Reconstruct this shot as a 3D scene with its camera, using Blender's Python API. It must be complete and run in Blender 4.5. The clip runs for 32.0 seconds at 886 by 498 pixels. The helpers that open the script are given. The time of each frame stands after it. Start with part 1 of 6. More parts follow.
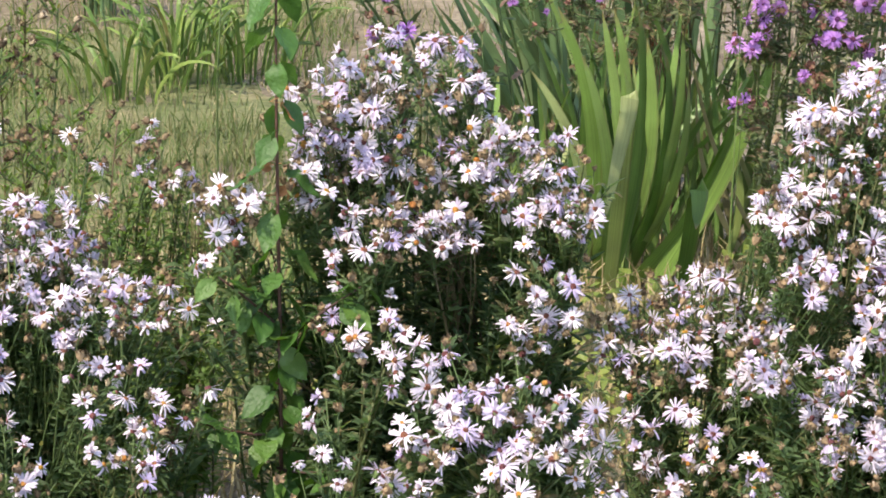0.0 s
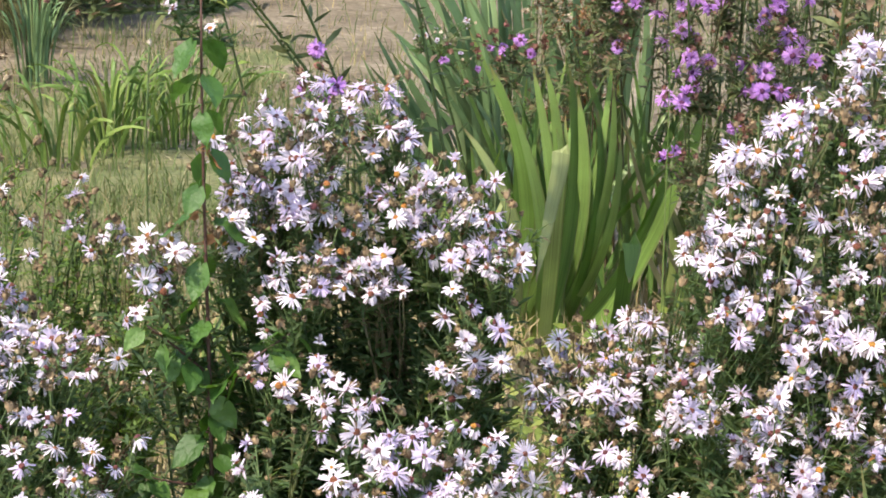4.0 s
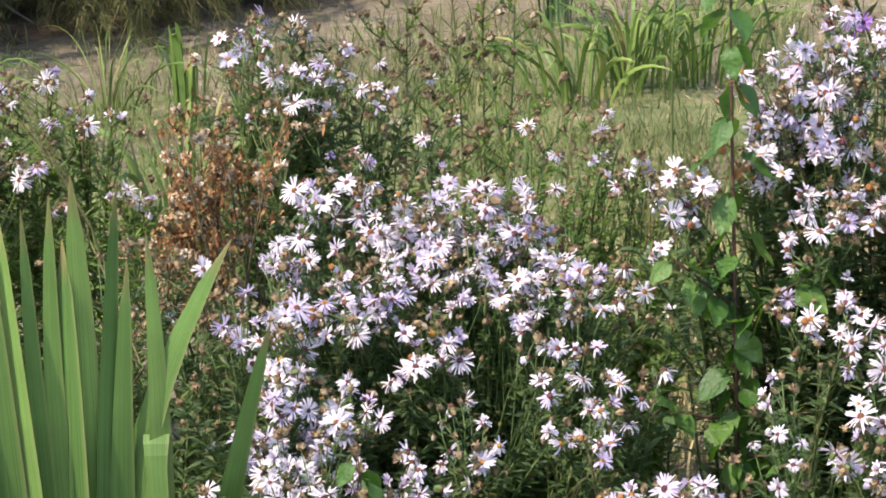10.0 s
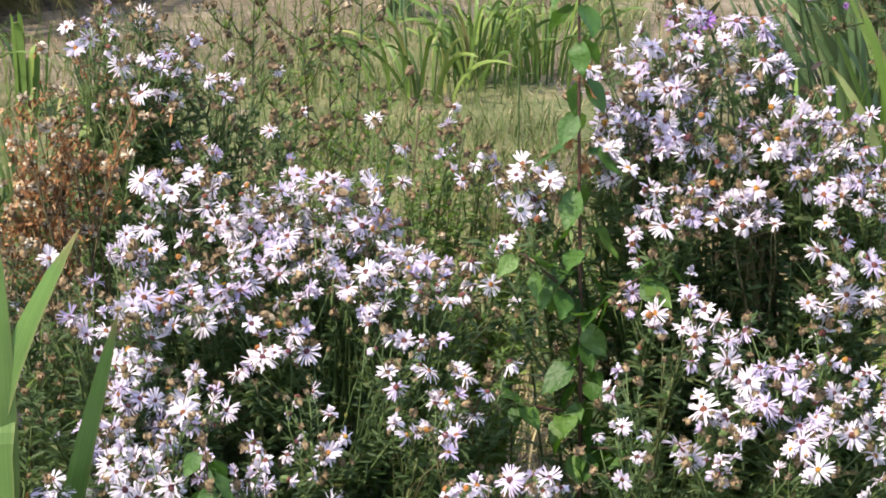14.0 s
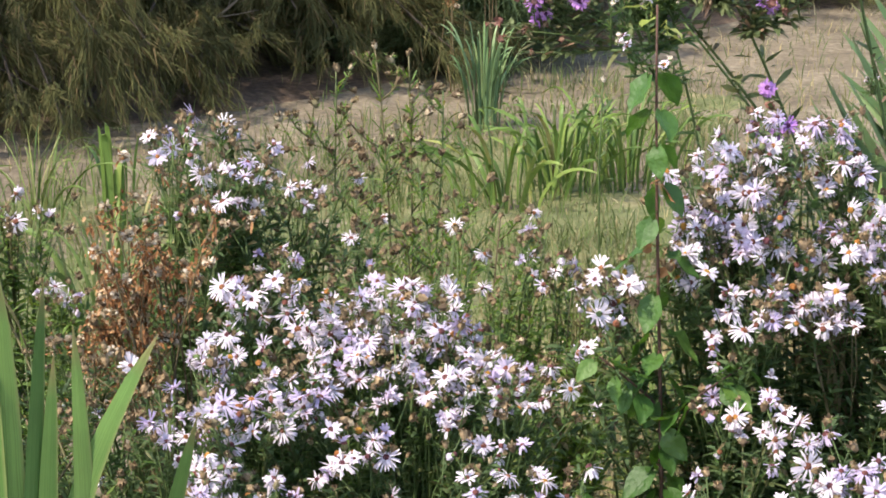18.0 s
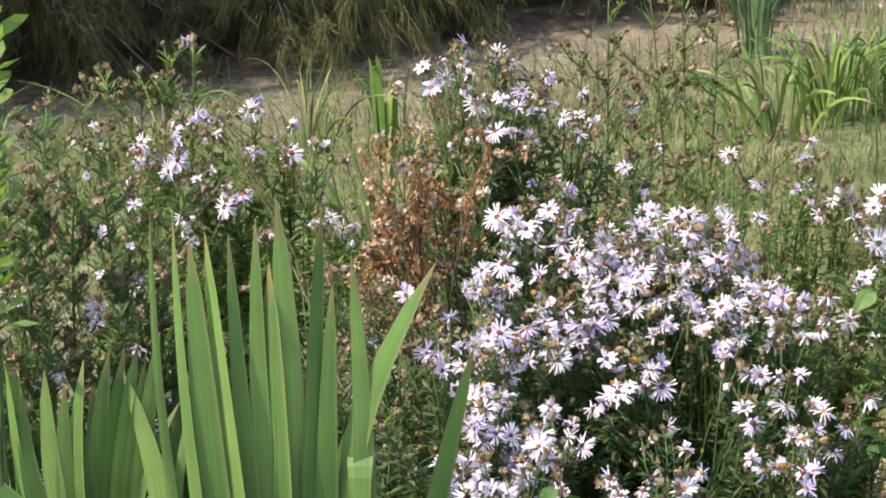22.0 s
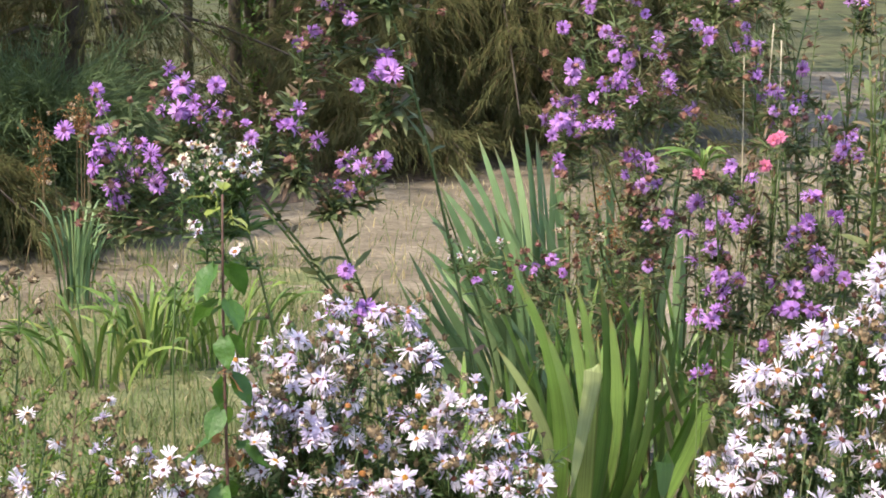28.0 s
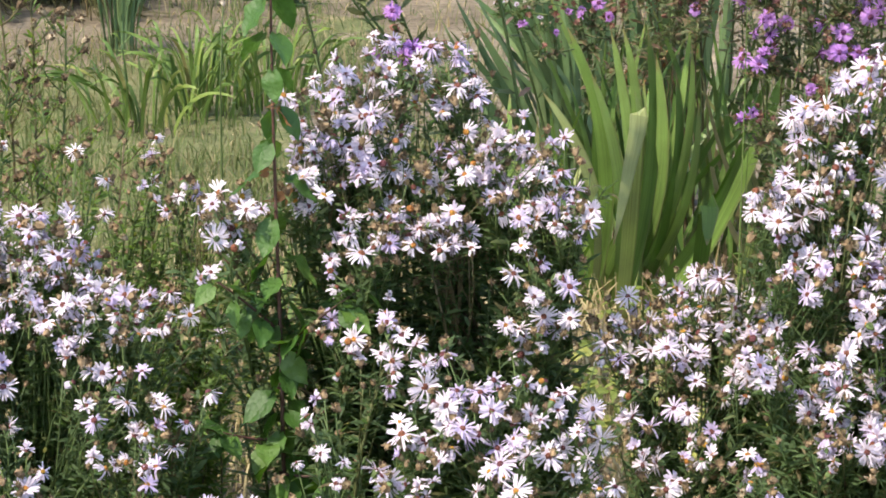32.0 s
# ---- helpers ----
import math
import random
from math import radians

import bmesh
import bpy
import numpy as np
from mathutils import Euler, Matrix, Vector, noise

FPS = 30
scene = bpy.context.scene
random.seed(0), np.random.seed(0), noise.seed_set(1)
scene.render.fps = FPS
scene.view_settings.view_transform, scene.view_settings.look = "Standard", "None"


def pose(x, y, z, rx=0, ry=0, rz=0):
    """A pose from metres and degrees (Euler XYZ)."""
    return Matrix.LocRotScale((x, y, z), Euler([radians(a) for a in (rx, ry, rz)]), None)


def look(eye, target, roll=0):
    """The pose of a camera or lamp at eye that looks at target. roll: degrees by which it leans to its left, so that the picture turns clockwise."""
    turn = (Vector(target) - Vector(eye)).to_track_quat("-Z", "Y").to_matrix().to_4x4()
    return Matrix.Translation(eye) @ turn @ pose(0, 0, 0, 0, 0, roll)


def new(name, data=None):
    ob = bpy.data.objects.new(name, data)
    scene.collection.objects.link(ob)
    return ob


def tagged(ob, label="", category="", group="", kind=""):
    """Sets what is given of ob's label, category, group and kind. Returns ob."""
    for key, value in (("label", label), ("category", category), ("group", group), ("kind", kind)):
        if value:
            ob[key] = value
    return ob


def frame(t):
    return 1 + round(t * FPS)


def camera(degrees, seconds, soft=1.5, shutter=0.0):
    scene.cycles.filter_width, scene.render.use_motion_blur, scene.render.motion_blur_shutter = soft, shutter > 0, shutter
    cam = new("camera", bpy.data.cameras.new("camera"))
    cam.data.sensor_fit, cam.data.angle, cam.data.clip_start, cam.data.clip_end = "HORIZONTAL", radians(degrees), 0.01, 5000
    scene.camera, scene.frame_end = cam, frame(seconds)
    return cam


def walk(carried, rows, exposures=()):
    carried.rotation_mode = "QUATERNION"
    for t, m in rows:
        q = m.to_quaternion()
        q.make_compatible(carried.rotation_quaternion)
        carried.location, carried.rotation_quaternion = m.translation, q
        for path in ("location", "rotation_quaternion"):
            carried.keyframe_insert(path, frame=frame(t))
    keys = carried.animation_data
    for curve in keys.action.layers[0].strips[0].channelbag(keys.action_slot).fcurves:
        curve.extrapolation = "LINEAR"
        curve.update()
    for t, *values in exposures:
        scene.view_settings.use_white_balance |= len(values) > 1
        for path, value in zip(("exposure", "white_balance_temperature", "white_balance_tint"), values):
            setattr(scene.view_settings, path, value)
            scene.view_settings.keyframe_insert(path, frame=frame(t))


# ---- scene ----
cam = camera(18.5, 32.0, soft=1.8)
# seconds, place, turn to the left, tilt down, roll
PATH = [
    (0, 0.0016, 0.0324, 1.4319, -8.703, 15.355, 1.554), (0.5, 0.0019, 0.0273, 1.4315, -9.561, 14.446, 1.772), (1, 0.0027, 0.0253, 1.4398, -9.893, 12.990, 1.904),
    (1.5, 0.0100, 0.0275, 1.4382, -9.758, 11.269, 1.841), (2, 0.0064, 0.0206, 1.4289, -9.719, 9.237, 1.634), (2.5, 0.0116, 0.0146, 1.4239, -9.651, 8.031, 1.186),
    (3, 0.0124, 0.0219, 1.4021, -9.724, 9.881, 0.779), (3.5, 0.0134, 0.0193, 1.3976, -9.775, 12.312, 0.747), (4, 0.0175, 0.0130, 1.4029, -9.882, 13.753, 1.080),
    (4.5, 0.0225, 0.0109, 1.4056, -10.058, 14.045, 1.162), (6.5, 0.0167, -0.0185, 1.3986, -9.051, 14.336, 1.114), (7, 0.0124, -0.0190, 1.3963, -7.232, 14.447, 1.037),
    (7.5, 0.0077, -0.0139, 1.3975, -5.480, 14.655, 0.351), (8, 0.0006, -0.0067, 1.3952, -3.603, 14.780, 0.014), (8.5, 0.0017, -0.0040, 1.3952, -1.714, 14.867, -0.422),
    (9, -0.0033, -0.0009, 1.3947, 0.000, 14.897, -0.839), (9.5, -0.0023, 0.0026, 1.3957, 0.970, 14.919, -1.078), (10, -0.0015, 0.0046, 1.3952, 1.186, 14.948, -1.111),
    (10.5, -0.0023, 0.0065, 1.3946, 0.801, 15.032, -0.935), (11, -0.0032, 0.0053, 1.3933, 0.355, 15.175, -0.711), (11.5, -0.0048, 0.0038, 1.3924, -0.079, 15.386, -0.528),
    (12, -0.0095, 0.0030, 1.3910, -0.607, 15.674, -0.240), (12.5, -0.0108, 0.0020, 1.3928, -1.039, 15.984, -0.068), (13, -0.0151, 0.0007, 1.3947, -1.564, 16.002, 0.182),
    (13.5, -0.0179, -0.0011, 1.3982, -2.021, 15.617, 0.311), (14, -0.0141, -0.0078, 1.3958, -2.375, 15.091, 0.372), (14.5, -0.0159, -0.0134, 1.3896, -2.809, 15.300, 0.458),
    (16.5, -0.0085, -0.0050, 1.4005, -3.032, 17.822, 0.593), (17, -0.0048, -0.0085, 1.3867, -2.272, 15.540, 0.421), (17.5, -0.0009, -0.0124, 1.3896, -1.356, 13.775, -0.083),
    (18, 0.0008, -0.0111, 1.3888, -0.382, 12.738, -0.431), (18.5, 0.0012, -0.0044, 1.3873, 0.500, 12.725, -0.862), (19, 0.0046, -0.0062, 1.3804, 1.513, 12.817, -1.011),
    (19.5, -0.0104, -0.0088, 1.3824, 2.105, 13.047, -1.178), (20, -0.0116, -0.0101, 1.3833, 3.043, 13.249, -1.454), (20.5, -0.0111, -0.0071, 1.3812, 3.930, 13.393, -1.723),
    (21, -0.0116, -0.0030, 1.3829, 4.773, 13.596, -1.829), (21.5, -0.0125, -0.0013, 1.3840, 5.227, 13.779, -1.889), (22, -0.0107, -0.0071, 1.3849, 5.389, 14.053, -1.890),
    (22.5, -0.0088, -0.0056, 1.3845, 5.073, 14.459, -1.724), (23, -0.0109, -0.0070, 1.3832, 4.111, 14.947, -1.524), (23.5, -0.0087, -0.0097, 1.3855, 2.826, 15.461, -1.317),
    (24, -0.0032, -0.0080, 1.3831, 1.369, 15.974, -1.047), (24.5, -0.0010, -0.0079, 1.3841, -0.032, 16.492, -0.820), (25, 0.0156, 0.0059, 1.3841, -1.292, 16.044, -0.783),
    (25.5, 0.0198, 0.0037, 1.3878, -2.679, 14.052, -0.628), (26, 0.0256, -0.0014, 1.3929, -4.160, 11.743, -0.503), (26.5, 0.0333, 0.0009, 1.3946, -5.471, 10.334, -0.416),
    (28.5, 0.0506, -0.0085, 1.4147, -9.462, 9.178, 0.652), (29, 0.0493, -0.0109, 1.4103, -9.970, 9.551, 0.680), (29.5, 0.0460, -0.0080, 1.4031, -10.216, 10.792, 0.804),
    (30, 0.0472, -0.0098, 1.3946, -10.291, 12.252, 0.939), (30.5, 0.0474, -0.0108, 1.3958, -10.302, 13.427, 1.120), (31, 0.0458, -0.0106, 1.3899, -9.973, 14.094, 1.071),
    (31.5, 0.0388, -0.0054, 1.3902, -9.131, 14.378, 0.863), (32, 0.0423, -0.0102, 1.3891, -7.858, 14.349, 0.528)]
walk(cam, [(t, Matrix.Translation((x, y, z)) @ pose(0, 0, 0, 90 - down, 0, left) @ pose(0, 0, 0, 0, 0, roll))
           for t, x, y, z, left, down, roll in PATH], exposures=[(0, 1.45, 6800, 16), (1, 1.47, 6800, 16), (2, 1.42, 6800, 16), (2.5, 1.51, 6800, 16), (3, 1.72, 6800, 16), (3.5, 1.60, 6800, 16), (4, 1.48, 6800, 16), (7, 1.49, 6800, 16), (12, 1.46, 6800, 16), (19, 1.47, 6800, 16), (21, 1.54, 6800, 16), (23, 1.54, 6800, 16), (24.5, 1.49, 6800, 16), (26, 1.48, 6800, 16), (28.5, 1.54, 6800, 16), (29, 1.52, 6800, 16), (30, 1.39, 6800, 16), (31, 1.44, 6800, 16), (32, 1.39, 6800, 16)])

# ---- light ----
SUN_DIR = Vector((-0.61, -0.34, 0.92)).normalized()
world = bpy.data.worlds.new("sky")
scene.world = world
world.use_nodes = True
wn = world.node_tree.nodes
sky = wn.new("ShaderNodeTexSky")
sky.sky_type = "NISHITA"
sky.sun_disc = False
sky.sun_elevation = math.asin(SUN_DIR.z)
sky.sun_rotation = math.atan2(SUN_DIR.x, SUN_DIR.y)
wn["Background"].inputs["Strength"].default_value = 0.15
world.node_tree.links.new(sky.outputs[0], wn["Background"].inputs["Color"])
sun = new("sun", bpy.data.lights.new("sun", "SUN"))
sun.data.energy, sun.data.angle, sun.data.color = 2.55, radians(0.6), (1.0, 0.935, 0.80)
sun.matrix_world = look(SUN_DIR * 20, (0, 0, 0))

# ---- materials ----


def surface(name, ramp, source="object", rough=0.6, translucent=0.0, noise_scale=0.0, noise_amount=0.25, bump=0.0, bump_scale=80.0, tint=None, spec=0.3, across=None):
    """A procedural surface. ramp: (place, colour) stops picked by a random number per object, per island or by noise."""
    mat = bpy.data.materials.new(name)
    mat.use_nodes = True
    nt = mat.node_tree
    n, link = nt.nodes, nt.links.new
    bsdf = n["Principled BSDF"]
    bsdf.inputs["Roughness"].default_value = rough
    bsdf.inputs["Specular IOR Level"].default_value = spec
    cr = n.new("ShaderNodeValToRGB")
    while len(cr.color_ramp.elements) < len(ramp):
        cr.color_ramp.elements.new(0.5)
    for e, (place, colour) in zip(cr.color_ramp.elements, ramp):
        e.position, e.color = place, (*colour, 1)
    tc = n.new("ShaderNodeTexCoord")
    if source == "object":
        link(n.new("ShaderNodeObjectInfo").outputs["Random"], cr.inputs[0])
    elif source == "island":
        link(n.new("ShaderNodeNewGeometry").outputs["Random Per Island"], cr.inputs[0])
    else:
        nz = n.new("ShaderNodeTexNoise")
        nz.inputs["Scale"].default_value = float(source)
        nz.inputs["Detail"].default_value = 8
        nz.inputs["Roughness"].default_value = 0.65
        link(tc.outputs["Object"], nz.inputs["Vector"])
        link(nz.outputs["Fac"], cr.inputs[0])
    colour = cr.outputs[0]
    if noise_scale:
        nz = n.new("ShaderNodeTexNoise")
        nz.inputs["Scale"].default_value = noise_scale
        nz.inputs["Detail"].default_value = 5
        link(tc.outputs["Object"], nz.inputs["Vector"])
        mr = n.new("ShaderNodeMapRange")
        mr.inputs["From Min"].default_value, mr.inputs["From Max"].default_value = 0.3, 0.7
        mr.inputs["To Min"].default_value, mr.inputs["To Max"].default_value = 1 - noise_amount, 1 + noise_amount
        link(nz.outputs["Fac"], mr.inputs["Value"])
        mul = n.new("ShaderNodeMix")
        mul.data_type, mul.blend_type = "RGBA", "MULTIPLY"
        mul.inputs[0].default_value = 1.0
        link(colour, mul.inputs[6])
        link(mr.outputs[0], mul.inputs[7])
        colour = mul.outputs[2]
    if across:  # veins that run along a leaf: streaks over its width, from the UV map
        uv = n.new("ShaderNodeUVMap")
        wave = n.new("ShaderNodeTexNoise")
        mp = n.new("ShaderNodeMapping")
        mp.inputs["Scale"].default_value = (across[0], 1.2, 1)
        wave.inputs["Scale"].default_value = 1.0
        wave.inputs["Detail"].default_value = 3
        link(uv.outputs[0], mp.inputs[0])
        link(mp.outputs[0], wave.inputs["Vector"])
        mr = n.new("ShaderNodeMapRange")
        mr.inputs["From Min"].default_value, mr.inputs["From Max"].default_value = 0.3, 0.7
        mr.inputs["To Min"].default_value, mr.inputs["To Max"].default_value = 1 - across[1], 1 + across[1]
        link(wave.outputs["Fac"], mr.inputs["Value"])
        mul = n.new("ShaderNodeMix")
        mul.data_type, mul.blend_type = "RGBA", "MULTIPLY"
        mul.inputs[0].default_value = 1.0
        link(colour, mul.inputs[6])
        link(mr.outputs[0], mul.inputs[7])
        colour = mul.outputs[2]
        if len(across) > 2:  # dry tip, and one margin painted paler for light glowing at the edge
            sep = n.new("ShaderNodeSeparateXYZ")
            link(uv.outputs[0], sep.inputs[0])
            for socket, lo, hi, col in ((1, 0.93, 1.0, across[2]), (0, 0.86, 1.0, across[3])):
                m2 = n.new("ShaderNodeMapRange")
                m2.inputs["From Min"].default_value, m2.inputs["From Max"].default_value = lo, hi
                link(sep.outputs[socket], m2.inputs["Value"])
                mx = n.new("ShaderNodeMix")
                mx.data_type = "RGBA"
                link(m2.outputs[0], mx.inputs[0])
                link(colour, mx.inputs[6])
                mx.inputs[7].default_value = (*col, 1)
                colour = mx.outputs[2]
    link(colour, bsdf.inputs["Base Color"])
    if bump:
        nb = n.new("ShaderNodeTexNoise")
        nb.inputs["Scale"].default_value = bump_scale
        nb.inputs["Detail"].default_value = 6
        link(tc.outputs["Object"], nb.inputs["Vector"])
        bm_ = n.new("ShaderNodeBump")
        bm_.inputs["Strength"].default_value = bump
        bm_.inputs["Distance"].default_value = 0.01
        link(nb.outputs["Fac"], bm_.inputs["Height"])
        link(bm_.outputs[0], bsdf.inputs["Normal"])
    if translucent:
        tr = n.new("ShaderNodeBsdfTranslucent")
        mixs = n.new("ShaderNodeMixShader")
        mixs.inputs[0].default_value = translucent
        if tint:
            tm = n.new("ShaderNodeMix")
            tm.data_type, tm.blend_type = "RGBA", "MULTIPLY"
            tm.inputs[0].default_value = 1.0
            link(colour, tm.inputs[6])
            tm.inputs[7].default_value = (*tint, 1)
            link(tm.outputs[2], tr.inputs["Color"])
        else:
            link(colour, tr.inputs["Color"])
        link(bsdf.outputs[0], mixs.inputs[1])
        link(tr.outputs[0], mixs.inputs[2])
        link(mixs.outputs[0], n["Material Output"].inputs["Surface"])
    return mat


M_PETAL = surface("petal_lilac_white", [(0.0, (0.77, 0.70, 0.735)), (0.55, (0.735, 0.66, 0.73)), (0.82, (0.67, 0.585, 0.71)), (1.0, (0.58, 0.48, 0.68))], rough=0.55, translucent=0.35, noise_scale=140, noise_amount=0.1)
M_PETAL_PURPLE = surface("petal_purple", [(0.0, (0.45, 0.21, 0.56)), (0.5, (0.53, 0.28, 0.60)), (1.0, (0.40, 0.17, 0.50))], rough=0.55, translucent=0.3, noise_scale=140, noise_amount=0.15)
M_PETAL_PINK = surface("petal_pink", [(0.0, (0.62, 0.16, 0.26)), (1.0, (0.70, 0.24, 0.36))], rough=0.55, translucent=0.3, noise_scale=140, noise_amount=0.15)
M_PETAL_WHITE = surface("petal_white", [(0.0, (0.70, 0.63, 0.70)), (0.6, (0.66, 0.58, 0.70)), (0.8, (0.74, 0.68, 0.52)), (1.0, (0.62, 0.52, 0.38))], rough=0.55, translucent=0.3)
M_DISC = surface("flower_disc", [(0.0, (0.60, 0.32, 0.04)), (0.14, (0.50, 0.21, 0.05)), (0.30, (0.25, 0.09, 0.05)), (1.0, (0.15, 0.05, 0.06))], rough=0.8, bump=0.8, bump_scale=700, noise_scale=400, noise_amount=0.4)
M_DISC_PURPLE = surface("purple_flower_disc", [(0.0, (0.38, 0.20, 0.05)), (0.12, (0.17, 0.05, 0.10)), (1.0, (0.085, 0.022, 0.10))], rough=0.8, bump=0.8, bump_scale=700, noise_scale=400, noise_amount=0.4)
M_SEED = surface("dry_seed_head", [(0.0, (0.085, 0.058, 0.033)), (0.35, (0.145, 0.098, 0.052)), (0.6, (0.235, 0.165, 0.09)), (0.8, (0.16, 0.14, 0.07)), (1.0, (0.40, 0.32, 0.21))], source="island", rough=0.85, noise_scale=200, noise_amount=0.4)
M_RUST = surface("rusty_dry_leaf", [(0.0, (0.15, 0.065, 0.026)), (0.45, (0.30, 0.135, 0.05)), (0.8, (0.42, 0.22, 0.095)), (1.0, (0.54, 0.39, 0.22))], source="island", rough=0.8, translucent=0.25, noise_scale=60)
M_DRY_STEM = surface("dry_stem", [(0.0, (0.09, 0.085, 0.04)), (1.0, (0.16, 0.11, 0.055))], rough=0.8, noise_scale=60)
M_FLUFF = surface("pale_fluff", [(0.0, (0.45, 0.36, 0.24)), (1.0, (0.62, 0.54, 0.42))], rough=0.95, noise_scale=300, noise_amount=0.3)
M_LEAF = surface("aster_leaf", [(0.0, (0.066, 0.110, 0.047)), (0.45, (0.095, 0.152, 0.061)), (0.8, (0.130, 0.195, 0.080)), (0.92, (0.17, 0.21, 0.085)), (1.0, (0.21, 0.16, 0.085))], source="island", rough=0.6, translucent=0.54, tint=(1.15, 1.35, 0.75), noise_scale=40)
M_LEAF_LIGHT = surface("aster_leaf_fresh", [(0.0, (0.09, 0.155, 0.04)), (0.5, (0.125, 0.205, 0.05)), (0.88, (0.17, 0.25, 0.065)), (1.0, (0.23, 0.20, 0.08))], source="island", rough=0.6, translucent=0.42, tint=(1.3, 1.4, 0.6), noise_scale=40)
M_LEAF_DULL = surface("purple_aster_leaf", [(0.0, (0.090, 0.125, 0.050)), (0.5, (0.135, 0.170, 0.066)), (0.75, (0.175, 0.195, 0.08)), (0.85, (0.20, 0.15, 0.085)), (1.0, (0.27, 0.17, 0.11))], source="island", rough=0.55, translucent=0.35, noise_scale=40)
M_STEM = surface("aster_stem", [(0.0, (0.07, 0.11, 0.035)), (0.75, (0.095, 0.14, 0.04)), (1.0, (0.12, 0.09, 0.045))], rough=0.6, noise_scale=60)
M_IRIS = surface("iris_leaf", [(0.0, (0.085, 0.175, 0.044)), (0.5, (0.14, 0.25, 0.062)), (1.0, (0.22, 0.34, 0.092))], rough=0.5, translucent=0.32, tint=(1.2, 1.4, 0.45), across=(26, 0.36, (0.30, 0.22, 0.10), (0.22, 0.26, 0.09)), noise_scale=9, noise_amount=0.2, spec=0.3)
M_IRIS_PALE = surface("iris_leaf_pale", [(0.0, (0.115, 0.215, 0.042)), (0.5, (0.185, 0.305, 0.062)), (0.85, (0.27, 0.39, 0.11)), (1.0, (0.38, 0.40, 0.18))], rough=0.42, translucent=0.4, tint=(1.2, 1.4, 0.5), across=(22, 0.3, (0.30, 0.22, 0.10), (0.22, 0.26, 0.09)), noise_scale=9, noise_amount=0.2, spec=0.45)
M_IRIS_BLUE = surface("iris_leaf_bluish", [(0.0, (0.105, 0.19, 0.078)), (0.5, (0.175, 0.285, 0.12)), (1.0, (0.275, 0.38, 0.17))], rough=0.45, translucent=0.22, tint=(1.2, 1.35, 0.55), across=(12, 0.2, (0.30, 0.24, 0.12), (0.16, 0.23, 0.09)), noise_scale=9, noise_amount=0.2, spec=0.45)
M_LILY = surface("daylily_leaf", [(0.0, (0.105, 0.19, 0.045)), (0.6, (0.17, 0.27, 0.062)), (0.9, (0.25, 0.34, 0.085)), (1.0, (0.38, 0.34, 0.14))], rough=0.45, translucent=0.32, tint=(1.2, 1.3, 0.5), across=(8, 0.2, (0.34, 0.28, 0.12), (0.22, 0.30, 0.08)))
M_SAP_LEAF = surface("sapling_leaf", [(0.0, (0.045, 0.11, 0.02)), (0.6, (0.065, 0.15, 0.028)), (1.0, (0.11, 0.20, 0.04))], rough=0.42, translucent=0.32, tint=(1.3, 1.4, 0.5), noise_scale=50, noise_amount=0.2, spec=0.4, bump=0.3, bump_scale=150)
M_SAP_YOUNG = surface("young_leaf", [(0.0, (0.24, 0.31, 0.06)), (1.0, (0.34, 0.37, 0.09))], rough=0.45, translucent=0.35)
M_SAP_STEM = surface("sapling_bark", [(0.0, (0.062, 0.034, 0.025)), (1.0, (0.10, 0.05, 0.034))], rough=0.6, noise_scale=90, bump=0.3)
M_SOIL = surface("dry_grass_soil", [(0.28, (0.085, 0.067, 0.045)), (0.42, (0.14, 0.113, 0.074)), (0.52, (0.185, 0.152, 0.102)), (0.66, (0.25, 0.21, 0.145))], source="3.5", rough=0.95, noise_scale=45, noise_amount=0.35, bump=0.9, bump_scale=60)
M_GRASS = surface("short_grass", [(0.0, (0.095, 0.14, 0.040)), (0.5, (0.135, 0.185, 0.056)), (0.75, (0.19, 0.20, 0.08)), (1.0, (0.32, 0.27, 0.14))], source="island", rough=0.6, translucent=0.3)
M_TURF = surface("thin_turf", [(0.30, (0.088, 0.098, 0.040)), (0.45, (0.125, 0.142, 0.055)), (0.57, (0.165, 0.165, 0.073)), (0.70, (0.235, 0.20, 0.11))], source="4", rough=0.95, noise_scale=60, noise_amount=0.35, bump=0.9, bump_scale=70)
M_LAWN = surface("mown_lawn", [(0.30, (0.055, 0.062, 0.026)), (0.5, (0.075, 0.080, 0.033)), (0.7, (0.115, 0.105, 0.05))], source="0.9", rough=0.95, noise_scale=5, noise_amount=0.5, bump=0.9, bump_scale=30)
M_TUFT = surface("tuft_grass", [(0.0, (0.12, 0.20, 0.05)), (0.6, (0.17, 0.25, 0.065)), (0.88, (0.24, 0.29, 0.09)), (1.0, (0.36, 0.31, 0.14))], rough=0.6, translucent=0.3, across=(6, 0.15))
M_STRAW = surface("dry_straw", [(0.0, (0.30, 0.24, 0.11)), (0.6, (0.42, 0.35, 0.18)), (1.0, (0.52, 0.45, 0.26))], source="island", rough=0.75, translucent=0.15)
M_WEED = surface("low_weed_leaf", [(0.0, (0.13, 0.18, 0.035)), (0.6, (0.20, 0.25, 0.05)), (1.0, (0.30, 0.31, 0.08))], source="island", rough=0.5, translucent=0.3)
M_LITTER = surface("needle_litter", [(0.3, (0.065, 0.044, 0.030)), (0.5, (0.105, 0.072, 0.046)), (0.7, (0.16, 0.11, 0.07))], source="5", rough=0.95, noise_scale=40, noise_amount=0.4, bump=0.9, bump_scale=50)
M_NEEDLE = surface("conifer_needles", [(0.0, (0.078, 0.084, 0.034)), (0.6, (0.102, 0.104, 0.042)), (0.85, (0.118, 0.108, 0.048)), (1.0, (0.15, 0.105, 0.055))], source="island", rough=0.95, translucent=0.25, spec=0.02)
